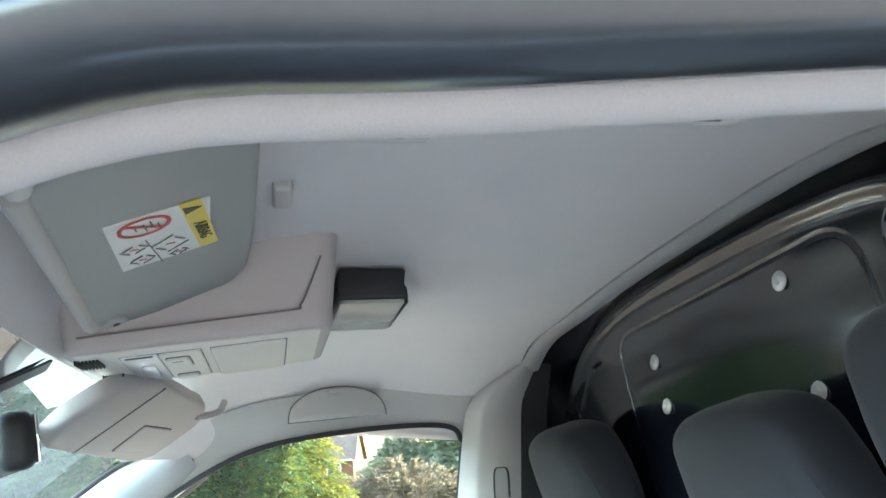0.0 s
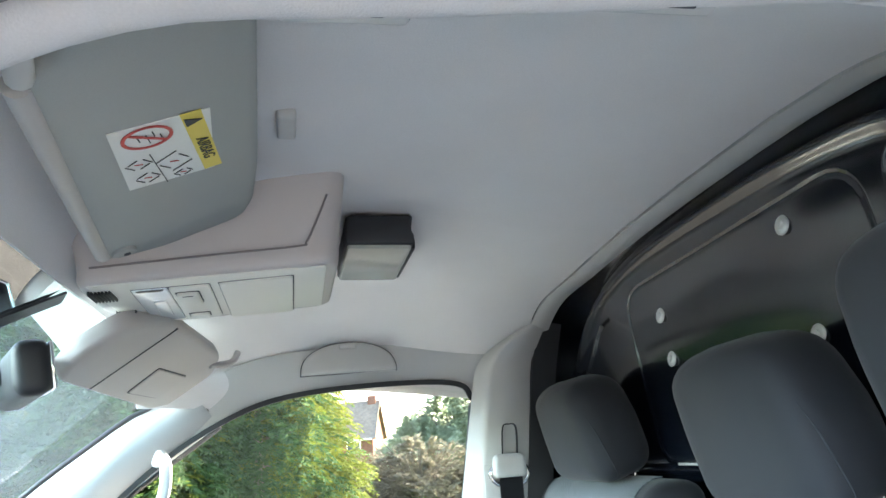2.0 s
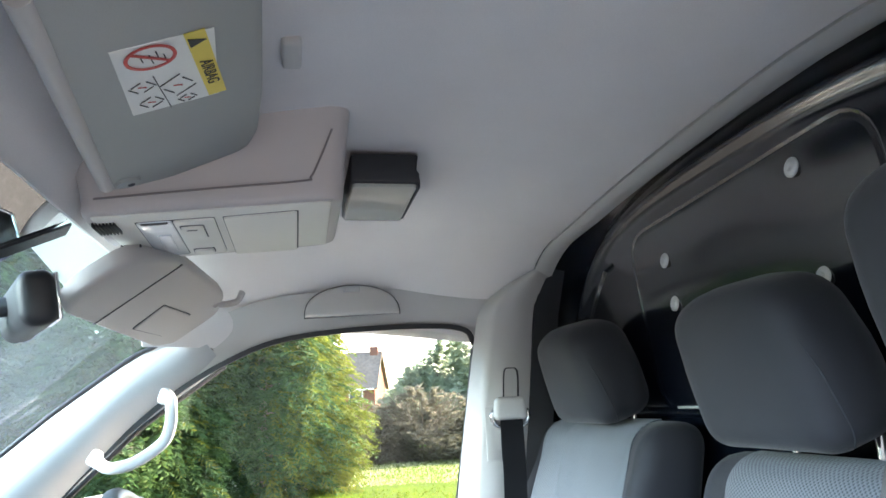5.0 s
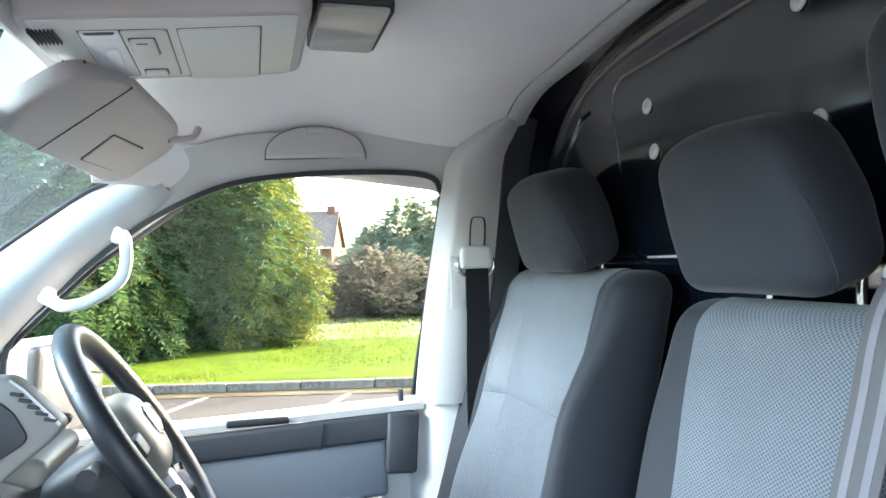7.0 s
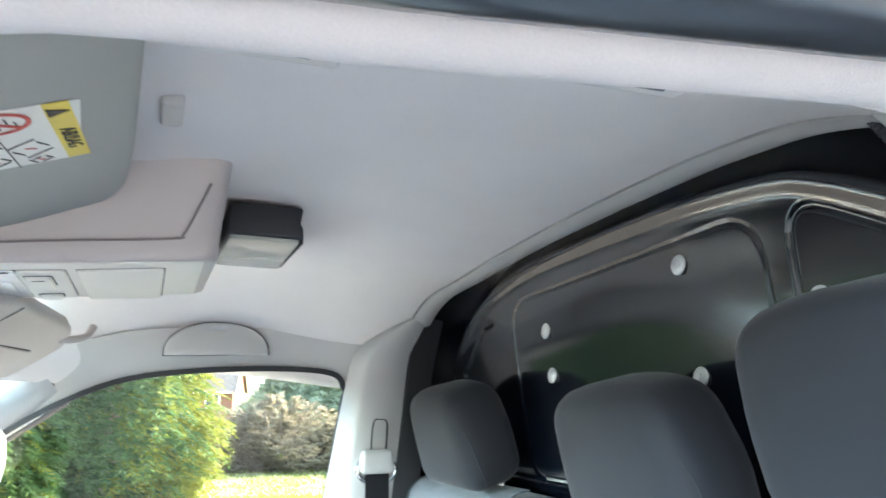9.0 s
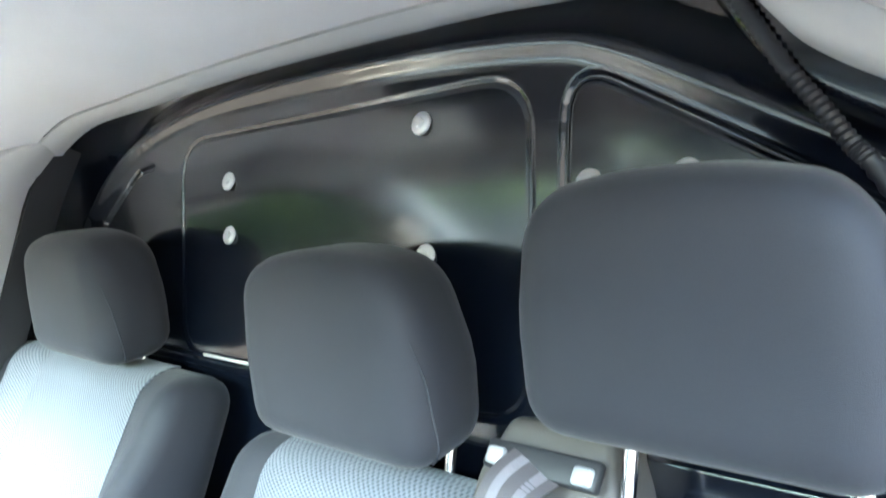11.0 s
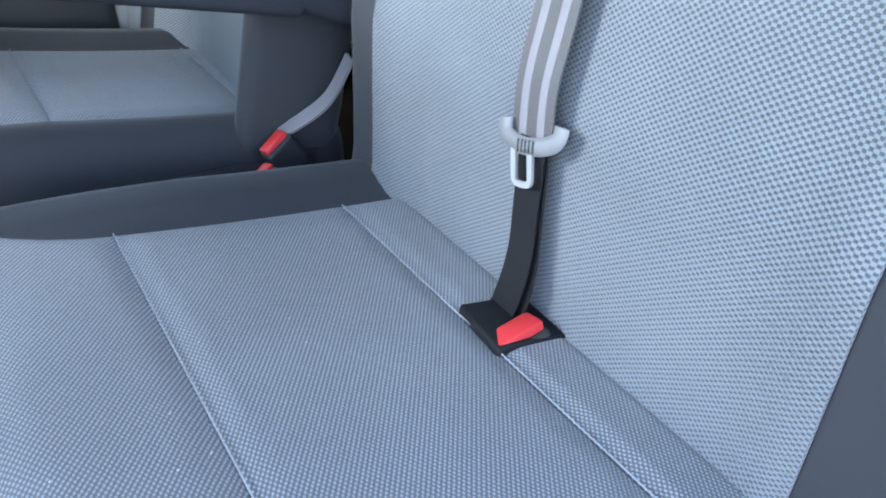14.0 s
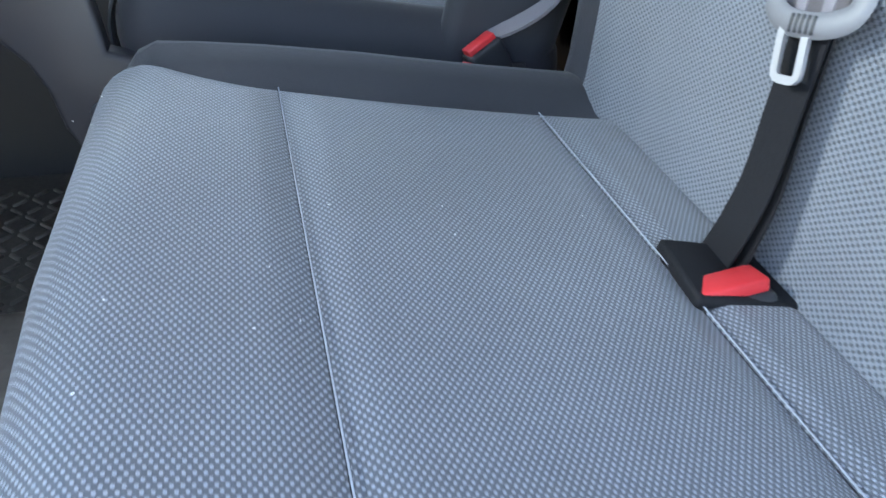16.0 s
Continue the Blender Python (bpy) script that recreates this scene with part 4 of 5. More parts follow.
def con_side(x, v, off=0.0):
    """A point on the console's sloping near side."""
    y = CY0 - 0.012 * v ** 1.2 - 0.001
    return (x, y - off, lerp(con_z(x), roof_z(x, y) + 0.004, v) - off)


part("panel_line", sweep(smooth_path([con_side(-0.165, 0.205), con_side(-0.05, 0.20), con_side(0.048, 0.20), con_side(0.058, 0.24), con_side(0.068, 0.42), con_side(0.082, 0.72)], 6), rect(0.0020, 0.0020)), GROOVE, console, "shallow groove round the side panel")


def con_box(cx, cy, sx, sy, material, name, owner, label="", h=0.003, rz=0):
    return part(name, box((sx, sy, h), min(sx, sy, h) * 0.3, pose(cx, cy, con_z(cx) - h * 0.35, 0, -3.8, rz)), material, owner, label)


def con_plate(outline, h, material, name, owner, label="", bevel=0.0008):
    """A rounded plate on the console's lower face, h thick downwards."""
    m = frame_at((0, 0, con_z(0)), (1, 0, 0.066), (0, -1, 0))
    return part(name, plate(rounded([(x, -y) for x, y in outline], 0.004, 3), h, m, None, bevel), material, owner, label)


con_plate([(-0.172, 0.812), (0.080, 0.812), (0.082, 1.036), (-0.130, 1.036), (-0.168, 0.952)], 0.0015, FACE, "face_plate", console, "flat pale control face")
con_plate([(-0.0405, 0.842), (0.0445, 0.838), (0.0445, 1.046), (-0.0405, 1.044)], 0.0018, DARK_GREY, "lid_gap", console, "dark gap")
con_plate([(-0.0392, 0.8435), (0.0425, 0.8395), (0.0425, 1.0445), (-0.0392, 1.0425)], 0.0042, FACE, "storage_lid", console, "plain storage lid")
con_plate([(-0.134, 0.842), (-0.0485, 0.842), (-0.0495, 1.026), (-0.138, 1.020)], 0.0018, DARK_GREY, "panel_gap", console, "dark gap")
con_plate([(-0.1325, 0.8435), (-0.095, 0.8435), (-0.0975, 1.0245), (-0.1365, 1.0185)], 0.0032, LENS, "lamp_lens", console, "clear map lamp lens")
con_plate([(-0.1285, 0.8445), (-0.098, 0.8445), (-0.100, 0.853), (-0.128, 0.853)], 0.0040, BLACK_PLASTIC, "lamp_grille", console, "thin dark grille")
con_plate([(-0.119, 0.905), (-0.104, 0.902), (-0.108, 0.992), (-0.123, 0.985)], 0.0046, LENS, "reflector", console, "bright lamp reflector")
con_plate([(-0.0935, 0.8435), (-0.0495, 0.8435), (-0.0505, 1.0245), (-0.0960, 1.0245)], 0.0042, FACE, "switch_panel", console, "pale switch panel")
con_plate([(-0.0895, 0.862), (-0.0625, 0.862), (-0.0630, 0.925), (-0.0905, 0.925)], 0.0050, DARK_GREY, "rocker_gap", console, "dark gap")
con_plate([(-0.0880, 0.8635), (-0.0640, 0.8635), (-0.0645, 0.9235), (-0.0890, 0.9235)], 0.0085, FACE, "rocker", console, "pale rocker switch")
con_plate([(-0.0820, 0.868), (-0.0700, 0.868), (-0.0700, 0.8705), (-0.0820, 0.8705)], 0.0092, DARK_GREY, "rocker_mark", console)
con_plate([(-0.0895, 0.986), (-0.0625, 0.986), (-0.0630, 1.014), (-0.0905, 1.014)], 0.0050, DARK_GREY, "rocker_gap", console, "dark gap")
con_plate([(-0.0880, 0.9875), (-0.0640, 0.9875), (-0.0645, 1.0125), (-0.0890, 1.0125)], 0.0078, FACE, "rocker", console, "pale rocker switch")
for gx, gy, step in ((-0.1745, 0.857, 0.0036), (-0.1680, 0.969, 0.0036)):
    for i in range(7):
        con_box(gx + step * i, gy, 0.0015, 0.042, BLACK_PLASTIC, "vent_slot", console, "", 0.0062)

# black box with a pale underside fixed to the headliner behind the console
gadget = thing("gadget_box", "black plastic box with a pale shiny underside fixed to the headliner", "electronic box")
part("body", plate(rounded([(-0.046, 0.0), (0.046, 0.0), (0.046, 0.014), (0.042, 0.019), (0.045, 0.040), (-0.040, 0.040), (-0.046, 0.036)], 0.004, 3), 0.195, frame_at((0.158, 1.140, 1.8205), (1, 0, -0.02), (0, 0, 1)), None, 0.003), BLACK_PLASTIC, gadget)
part("cover", plate(rounded([(-0.043, 0.0), (0.043, 0.0), (0.045, -0.186), (-0.044, -0.186)], 0.008, 4), 0.006, frame_at((0.158, 0.951, 1.8215), (1, 0, -0.02), (0, -1, 0)), None, 0.002), GLOSS, gadget, "glossy pale lower cover")
part("edge", box((0.003, 0.17, 0.014), 0.001, pose(0.2045, 1.04, 1.822, 0, 2)), BLACK_PLASTIC, gadget, "dark end edge")

# rear-view mirror on its stalk
rvm = thing("rear_view_mirror", "black plastic rear-view mirror on a windscreen stalk", "mirror")
RV = pose(-0.272, 0.952, 1.668, 0, -8, 24)
part("case", softbox((0.04, 0.21, 0.062), 0.016, 10, None, RV), BLACK_PLASTIC, rvm)
part("mirror_pane", box((0.004, 0.198, 0.052), 0.001, RV @ pose(0.0195, 0, 0)), MIRROR_GLASS, rvm, "mirror glass")
part("stalk", sweep([(-0.285, 0.95, 1.672), (-0.32, 0.95, 1.668), (-0.365, 0.95, 1.650)], circle(0.012, 10)), BLACK_PLASTIC, rvm)
part("foot", softbox((0.03, 0.05, 0.05), 0.01, 6, None, pose(-0.37, 0.95, 1.645, 0, 40)), BLACK_PLASTIC, rvm)

# ---- dashboard and steering ----
dash = thing("dashboard", "dark grey and beige plastic dashboard with air vents", "dashboard")


def dash_fn(u, v):
    y = lerp(0.26, 1.60, u)
    prof = [(-1.02, 1.16), (-0.80, 1.20), (-0.55, 1.235), (-0.44, 1.235), (-0.405, 1.20), (-0.40, 1.10), (-0.43, 0.98), (-0.50, 0.86), (-0.56, 0.70)]
    k = v * (len(prof) - 1)
    i = min(int(k), len(prof) - 2)
    x, z = lerp(prof[i][0], prof[i + 1][0], k - i), lerp(prof[i][1], prof[i + 1][1], k - i)
    bump = math.exp(-((y - 1.2) / 0.2) ** 2) * 0.04 * (1 if v > 0.2 else v * 5)
    return (x, y, z + bump)


part("body", sheet(dash_fn, 40, 40, 0.01), DARK_GREY, dash)
POD = rounded([(-0.42, 1.40), (-0.30, 1.418), (-0.185, 1.416), (-0.172, 1.404), (-0.141, 1.369), (-0.154, 1.355), (-0.20, 1.318), (-0.28, 1.25), (-0.42, 1.22)], 0.008, 4)
pod_m = Matrix(((1, 0, 0, 0), (0, 0, -1, 1.0), (0, 1, 0, 0), (0, 0, 0, 1)))
pod = part("centre_pod", plate(POD, 0.025, Matrix.Translation((0, -0.175, 0)) @ pod_m, None, 0.004), PODGREY, dash, "beige-grey centre pod")
SCREEN = rounded([(-0.36, 1.395), (-0.196, 1.397), (-0.182, 1.384), (-0.171, 1.362), (-0.175, 1.355), (-0.20, 1.34), (-0.36, 1.29)], 0.006, 3)
part("screen", plate(SCREEN, 0.0035, Matrix.Translation((0, -0.2, 0)) @ pod_m, None, 0.001), BLACK_PLASTIC, pod, "dark display panel")
part("hood", softbox((0.20, 0.30, 0.09), 0.04, 10, None, pose(-0.44, 1.24, 1.275, 0, 10)), DARK_GREY, dash, "instrument hood")
for i in range(5):
    sx, sz = -0.1795 + 0.0068 * i, 1.4005 - 0.0062 * i
    part("slat", box((0.0115, 0.004, 0.0032), 0.001, pose(sx, 0.799, sz, 0, 12)), BLACK_PLASTIC, pod, "dark vent slot")
part("pod_edge", sweep([(-0.185, 0.7985, 1.4135), (-0.1735, 0.7985, 1.4035), (-0.1445, 0.7985, 1.3705)], rect(0.0022, 0.0022), (0, 1, 0)), SILVER, pod, "thin bright edge")
part("lower_console", softbox((0.22, 0.30, 0.34), 0.03, 8, None, pose(-0.36, 0.93, 1.14, 0, 12)), BLACK_PLASTIC, dash, "dark lower centre console")
part("side_switch", softbox((0.024, 0.016, 0.012), 0.005, 5, None, pose(-0.19, 1.0, 1.343, 0, 20)), BLACK_PLASTIC, dash, "small dark switch")
part("switch_ledge", softbox((0.07, 0.16, 0.03), 0.012, 6, None, pose(-0.205, 0.93, 1.322, 0, 20)), PODGREY, dash, "beige ledge beside the vent")

wheel = thing("steering_wheel", "black leather steering wheel with a grey airbag boss", "steering wheel")
WM = frame_at((-0.130, 1.217, 1.269), (-0.0485, 0.9988, 0), (-0.534, -0.026, 0.845))


def wp(a, r, h=0.0):
    return WM @ Vector((r * math.cos(a), r * math.sin(a), h))


up = WM.to_3x3() @ Vector((0, 0, 1))
part("rim", sweep([wp(2 * math.pi * i / 72, 0.178) for i in range(72)], circle(0.0178, 18, 1.0), tuple(up), True), LEATHER, wheel)
for a in (0.62, math.pi - 0.62, math.pi + 0.1, 2 * math.pi - 0.1):
    ring = [wp(a + da, 0.178) for da in (-0.006, 0.006)]
    part("seam", sweep(ring, circle(0.0181, 18, 1.0), tuple(up)), BLACK_PLASTIC, wheel)
part("airbag_boss", softbox((0.15, 0.135, 0.06), 0.029, 12, lambda q: (q.x * (1 - 2.4 * max(0, -q.y)), q.y, q.z - 1.6 * (q.x * q.x + q.y * q.y)), WM @ pose(0.0, 0.006, -0.006)), HUB, wheel, "grey airbag boss with a round badge")
part("badge", disc(0.026, 0.005, WM @ pose(0.0, 0.014, 0.0215), 28), CHROME, wheel, "plain round chrome badge")
part("badge_centre", disc(0.020, 0.003, WM @ pose(0.0, 0.014, 0.0255), 28), SILVER, wheel)
for sgn in (-1, 1):
    part("lower_spoke", sweep([WM @ Vector((sgn * 0.055, -0.075, 0.004)), WM @ Vector((sgn * 0.07, -0.11, 0.0)), WM @ Vector((sgn * 0.085, -0.155, -0.006))], rect(0.022, 0.012), tuple(up)), CHROME, wheel, "bright lower spoke trim")
for sgn in (-1, 1):
    part("spoke", box((0.10, 0.045, 0.018), 0.007, WM @ pose(sgn * 0.115, 0.005, -0.006, 0, -sgn * 8)), SILVER, wheel, "silver spoke with buttons")
    part("button_pad", box((0.05, 0.03, 0.012), 0.004, WM @ pose(sgn * 0.105, 0.006, 0.008)), BLACK_PLASTIC, wheel)
part("spoke", box((0.05, 0.11, 0.018), 0.007, WM @ pose(0, -0.115, -0.006)), SILVER, wheel, "lower silver spoke")
part("column_shroud", softbox((0.13, 0.11, 0.24), 0.035, 10, None, WM @ pose(0, -0.02, -0.14)), BLACK_PLASTIC, wheel, "dark column shroud")
for sgn in (-1, 1):
    a, b = WM @ Vector((sgn * 0.05, 0.01, -0.06)), WM @ Vector((sgn * 0.19, 0.02, -0.045))
    part("stalk", sweep([a, (a + b) / 2, b], circle(0.010, 10), scales=[0.8, 0.9, 1.3]), BLACK_PLASTIC, wheel, "black column stalk")

# ---- seats ----
def headrest(owner, y, z0, z1, posts, x=0.53, w=0.24):
    h = z1 - z0

    def warp(q):
        t = q.z / h
        k = (q.x + 0.05) / 0.1
        return (q.x - 0.008 * (1 - (q.y / (w / 2)) ** 2) * (q.x < 0), q.y * (1 - 0.22 * max(0, t) - 0.05 * max(0, -t)) * (1 - 0.08 * k - 0.36 * max(0, t) * max(0, k)), q.z * (1 - 0.06 * k) + 0.014 * (1 - (2 * q.y / w) ** 2) * (1 if q.z > 0 else 0.3))

    hr = part("headrest", softbox((0.105, w, h), 0.036, 14, warp, pose(x, y, (z0 + z1) / 2 - 0.003, 0, -15)), CLOTH, owner, "dark grey cloth headrest with piped side seams")
    hm = pose(x, y, (z0 + z1) / 2 - 0.003, 0, -15)
    for s in (-1,):
        pts = []
        for i in range(19):
            t = lerp(-0.46, 0.46, i / 18)
            ph = radians(lerp(78, 40, i / 18))
            r = 0.0365
            zz = t * h
            over = max(0.0, abs(zz) - (h / 2 - 0.036))
            r2 = math.sqrt(max(0.0, 0.0365 ** 2 - over ** 2))
            q = warp(Vector((-0.0525 + 0.036 - r2 * math.cos(ph), s * (w / 2 - 0.036 + r2 * math.sin(ph) - 0.012 * max(0, t)), zz)))
            pts.append(hm @ Vector(q))
        part("seam", sweep(pts, circle(0.0012, 6)), SEAM, hr)
    for py in posts:
        part("post", sweep([(x + 0.044, py, z0 + 0.04), (x + 0.043, py, 1.43)], circle(0.0058, 12)), CHROME, owner, "chrome headrest post")
        part("post_collar", softbox((0.026, 0.03, 0.012), 0.005, 6, None, pose(x + 0.043, py, 1.440)), BLACK_PLASTIC, owner, "black post collar")
    return hr


def seat_back_x(z):
    return 0.41 + 0.22 * (z - 0.9) + 0.022 * max(0.0, min(1.0, (1.06 - z) / 0.16))


def soft_step(z):
    k = max(0.0, min(1.0, (z - 1.28) / 0.16))
    return 1 - 0.5 * k * k * (3 - 2 * k)


def backrest(owner, y0, y1, ins0, ins1, z_top, seam_z, dip=0.012, seat_back_x=seat_back_x, wing=0.022, side=0.0):
    """A cloth back with dark side bolsters and two woven panels."""
    w, z0 = y1 - y0, 0.80
    mid = (y0 + y1) / 2

    def warp(q):
        z = q.z + (z0 + z_top) / 2
        t = (q.y) / (w / 2)
        narrow = 1 - 0.02 * max(0, (z - 1.15) / 0.3)
        x = q.x + seat_back_x(z) + 0.05
        if q.x < 0:
            x += 0.010 - wing * max(0, abs(t) - 0.55) / 0.45 * soft_step(z) + dip * 0.3 * math.sin(9 * z)
        else:
            x -= max(0, 0.04 * (z - 1.1))
        return (x, mid + q.y * narrow, z)

    bk = part("backrest", softbox((0.10, w, z_top - z0), 0.040, 26, warp), CLOTH, owner, "dark grey cloth backrest with woven blue-grey panels")

    def panel(za, zb, name):
        def fn(u, v):
            z = lerp(za, zb, v)
            waist = 0.022 * math.exp(-((z - seam_z) / 0.12) ** 2)
            y = lerp(ins0 + side * max(0.0, min(1.0, (1.42 - z) / 0.35)), ins1 - waist + side * 0.5 * max(0.0, min(1.0, (z - 1.25) / 0.2)), u)
            e = min(u, 1 - u, v * 0.6 if zb < z_top else 1.0, (1 - v) * 0.6 if zb < z_top else v * 0.6)
            puff = 0.004 * min(1.0, e / 0.03)
            t = abs(y - mid) / (w / 2)
            a = max(0.0, min(1.0, (z - (z_top - 0.04)) / 0.05)) * math.pi / 2
            x = seat_back_x(z) + 0.0065 - puff - wing * max(0, t - 0.55) / 0.45 * soft_step(z) + dip * 0.3 * math.sin(9 * z) + 0.045 * (1 - math.cos(a))
            return (x, y, z if a == 0 else z_top - 0.04 + 0.0425 * math.sin(a))

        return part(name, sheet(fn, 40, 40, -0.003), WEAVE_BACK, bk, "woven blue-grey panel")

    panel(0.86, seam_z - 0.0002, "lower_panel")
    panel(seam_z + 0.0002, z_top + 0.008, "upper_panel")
    return bk


bench = thing("double_seat", "two-place passenger bench seat in dark cloth with woven blue-grey panels", "bench seat")
backrest(bench, 0.165, 0.910, 0.293, 0.838, 1.453, 1.238, side=-0.010)
headrest(bench, 0.724, 1.467, 1.639, (0.773, 0.642), 0.541)
headrest(bench, 0.397, 1.525, 1.692, (0.463, 0.317), 0.519)


def cushion(owner, y0, y1, xf, xb, z, front_seam, rear_seam, ins, lift=0.026, tuck=0.0, bow=0.0):
    """A seat cushion: a dark shell, and woven front, middle and rear panels."""
    mid, w, d = (y0 + y1) / 2, y1 - y0, xb - xf
    zt = 0.17

    def top(x, y):
        e = abs(y - mid) / (w / 2)
        f = (x - xf) / d
        ia, ib = ins(x)
        rise = max(0.0, y - ib, ia - y)
        k = min(1.0, rise / 0.06)
        return z - 0.022 + 0.18 * (xb - x) - 0.006 * math.sin(math.pi * min(1, max(0, f))) + lift * k * k * (3 - 2 * k) * (1 - 0.4 * max(0, 0.3 - f) / 0.3) - 0.03 * max(0, 0.13 - f) ** 2 / 0.0169

    def bend(x, y):
        return bow * max(0.0, (0.55 - y) / 0.25) * max(0.0, min(1.0, (0.13 - x) / 0.12))

    def warp(q):
        x, y = q.x + (xf + xb) / 2, q.y + mid
        zz = top(x, y) - 0.006 if q.z > 0 else z - zt
        t = (q.z + zt / 2) / zt
        y -= tuck * max(0.0, q.y / (w / 2)) * max(0.0, 1 - 2.2 * (x - xf) / d)
        return (x + bend(x, y) + (0.05 * (1 - t) if q.x < -d / 4 else 0), y, lerp(z - zt, zz, max(0.0, min(1.0, t))))

    c = part("cushion", softbox((d, w, zt), 0.05, 26, warp), CLOTH, owner, "dark cloth seat cushion with woven panels")

    def skew(xs, y):
        k = 0.012 if xs < 0.2 else 0.013
        a, b = ins(xs)
        return xs + k * (b - y) / (b - a)

    def panel(fa, fb, name, wrap=False):
        def fn(u, v):
            a, b = ins(lerp(fa, fb, v))
            y = lerp(a, b, u)
            x0 = fa if wrap else skew(fa, y)
            x = lerp(x0, skew(fb, y) if fb < xb - 0.1 else fb, v)
            e = min(u * (b - a), (1 - u) * (b - a), abs(v) * abs(fb - fa) if not wrap else 1, (1 - v) * abs(fb - fa))
            zz = top(x, y) + 0.0005 + 0.0055 * min(1.0, e / 0.018) - 0.004
            if wrap and x < xf + 0.045:
                k = (xf + 0.045 - x) / 0.045
                ang = min(k, 1.6) * math.pi / 2 * 0.9
                x2 = xf + 0.045 - 0.050 * math.sin(min(ang, math.pi / 2))
                zz = zz - 0.05 * (1 - math.cos(min(ang, math.pi / 2))) - max(0, k - 1.11) * 0.09
                return (x2 + bend(x, y) + 0.03 * max(0, k - 1.11), y, zz)
            return (x + bend(x, y), y, zz)

        return part(name, sheet(fn, 40, 26, -0.003), WEAVE_FLAT, c, "woven blue-grey panel")

    panel(xf - 0.045, front_seam - 0.001, "front_panel", True)
    panel(front_seam + 0.001, rear_seam - 0.0008, "middle_panel")
    panel(rear_seam + 0.0008, xb - 0.03, "rear_panel")
    for xs in (front_seam, rear_seam):
        a, b = ins(xs)
        part("seam", sweep([(skew(xs, lerp(a, b, i / 12)), lerp(a, b, i / 12), top(skew(xs, lerp(a, b, i / 12)), lerp(a, b, i / 12)) - 0.0008) for i in range(13)], circle(0.0006, 6)), SEAM_PALE, c, "pale stitched seam")
    return c


def bench_ins(x):
    t = max(0.0, min(1.0, (x - 0.12) / 0.24))
    return (0.225 + 0.055 * max(0.0, (x - 0.28) / 0.14), 0.785 + 0.05 * max(0.0, min(1.0, (0.125 - x) / 0.13)) ** 1.6)


cushion(bench, 0.165, 0.905, -0.005, 0.475, 0.897, 0.140, 0.365, bench_ins, 0.018, 0.035, 0.016)
lint = bmesh.new()
rl = random.Random(12)
for i in range(16):
    lx, ly = rl.uniform(0.0, 0.34), rl.uniform(0.28, 0.76)
    lz = 0.897 - 0.022 + 0.18 * (0.475 - lx) - 0.006 * math.sin(math.pi * (lx + 0.005) / 0.48) + 0.0025
    box((rl.uniform(0.0006, 0.0018), 0.0006, 0.0004), 0.0, pose(lx, ly, lz, 0, 10, rl.uniform(0, 180)), lint)
tagged(part("lint_specks", lint, LINT, bench, "tiny white lint specks"), kind="stuff")
part("seat_base", box((0.44, 0.72, 0.26), 0.02, pose(0.26, 0.56, 0.61)), BLACK_PLASTIC, bench, "black seat base box")
guide = part("belt_guide", softbox((0.07, 0.125, 0.095), 0.010, 8, lambda q: (q.x + 0.25 * q.z, q.y * (1 - 5.5 * max(0, q.z)), q.z), pose(0.590, 0.529, 1.466, 0, 8)), GUIDE_GREY, bench, "grey plastic shoulder belt outlet")
part("outlet_slot", box((0.010, 0.098, 0.022), 0.002, pose(0.5515, 0.528, 1.488, 0, 25)), BLACK_PLASTIC, guide)
for gy in (0.490, 0.566):
    part("outlet_end", box((0.012, 0.017, 0.014), 0.003, pose(0.5485, gy, 1.487, 0, 25)), SILVER, guide, "bright metal end of the belt slot")
well = part("buckle_well", box((0.078, 0.066, 0.012), 0.003, pose(0.408, 0.531, 0.8835, 0, 10, -5)), BELT_DARK, bench, "dark buckle well")


def buckle(owner, o, ex, ey, size=1.0):
    m = frame_at(o, ex, ey) @ Matrix.Scale(size, 4)
    b = part("buckle", softbox((0.056, 0.032, 0.07), 0.007, 8, None, m @ pose(0, 0, -0.037)), BLACK_PLASTIC, owner, "black seat belt buckle with red button")
    part("red_button", box((0.046, 0.021, 0.012), 0.0018, m), RED, b, "red release button")
    return b


buckle(bench, (0.394, 0.515, 0.890), (0.046, 0.003, 0.004), (-0.004, 0.023, -0.004), 1.04)
buckle(bench, (0.359, 0.967, 0.890), (0.036, 0.012, 0.02), (-0.012, 0.023, -0.006), 0.78)
buckle(bench, (0.322, 0.915, 0.880), (0.034, 0.016, 0.012), (-0.014, 0.023, -0.006), 0.7)

# middle passenger's belt
belt = thing("seat_belt", "grey striped seat belt hanging down the bench backrest", "seat belt")
line = smooth_path([(0.548, 0.530, 1.487), (0.524, 0.537, 1.470), (0.508, 0.538, 1.435), (0.496, 0.541, 1.38), (0.468, 0.546, 1.27), (0.446, 0.550, 1.15), (0.434, 0.553, 1.09), (0.429, 0.550, 1.046)], 8)


def ribbon(owner, pts, width, offs, material, name, t=0.0014, nx=(-1, 0, 0.22), label=""):
    b = bmesh.new()
    n = Vector(nx).normalized()
    rows = []
    for i, p in enumerate(pts):
        d = (Vector(pts[min(i + 1, len(pts) - 1)]) - Vector(pts[max(i - 1, 0)])).normalized()
        s = d.cross(n).normalized()
        k = s.cross(d)
        rows.append([b.verts.new(Vector(p) + s * (offs + e * width / 2) + k * h) for e, h in ((-1, 0), (1, 0), (1, t), (-1, t))])
    for a, c in zip(rows, rows[1:]):
        for j in range(4):
            b.faces.new((a[j], a[(j + 1) % 4], c[(j + 1) % 4], c[j]))
    b.faces.new(rows[0])
    b.faces.new(rows[-1])
    return part(name, b, material, owner, label)


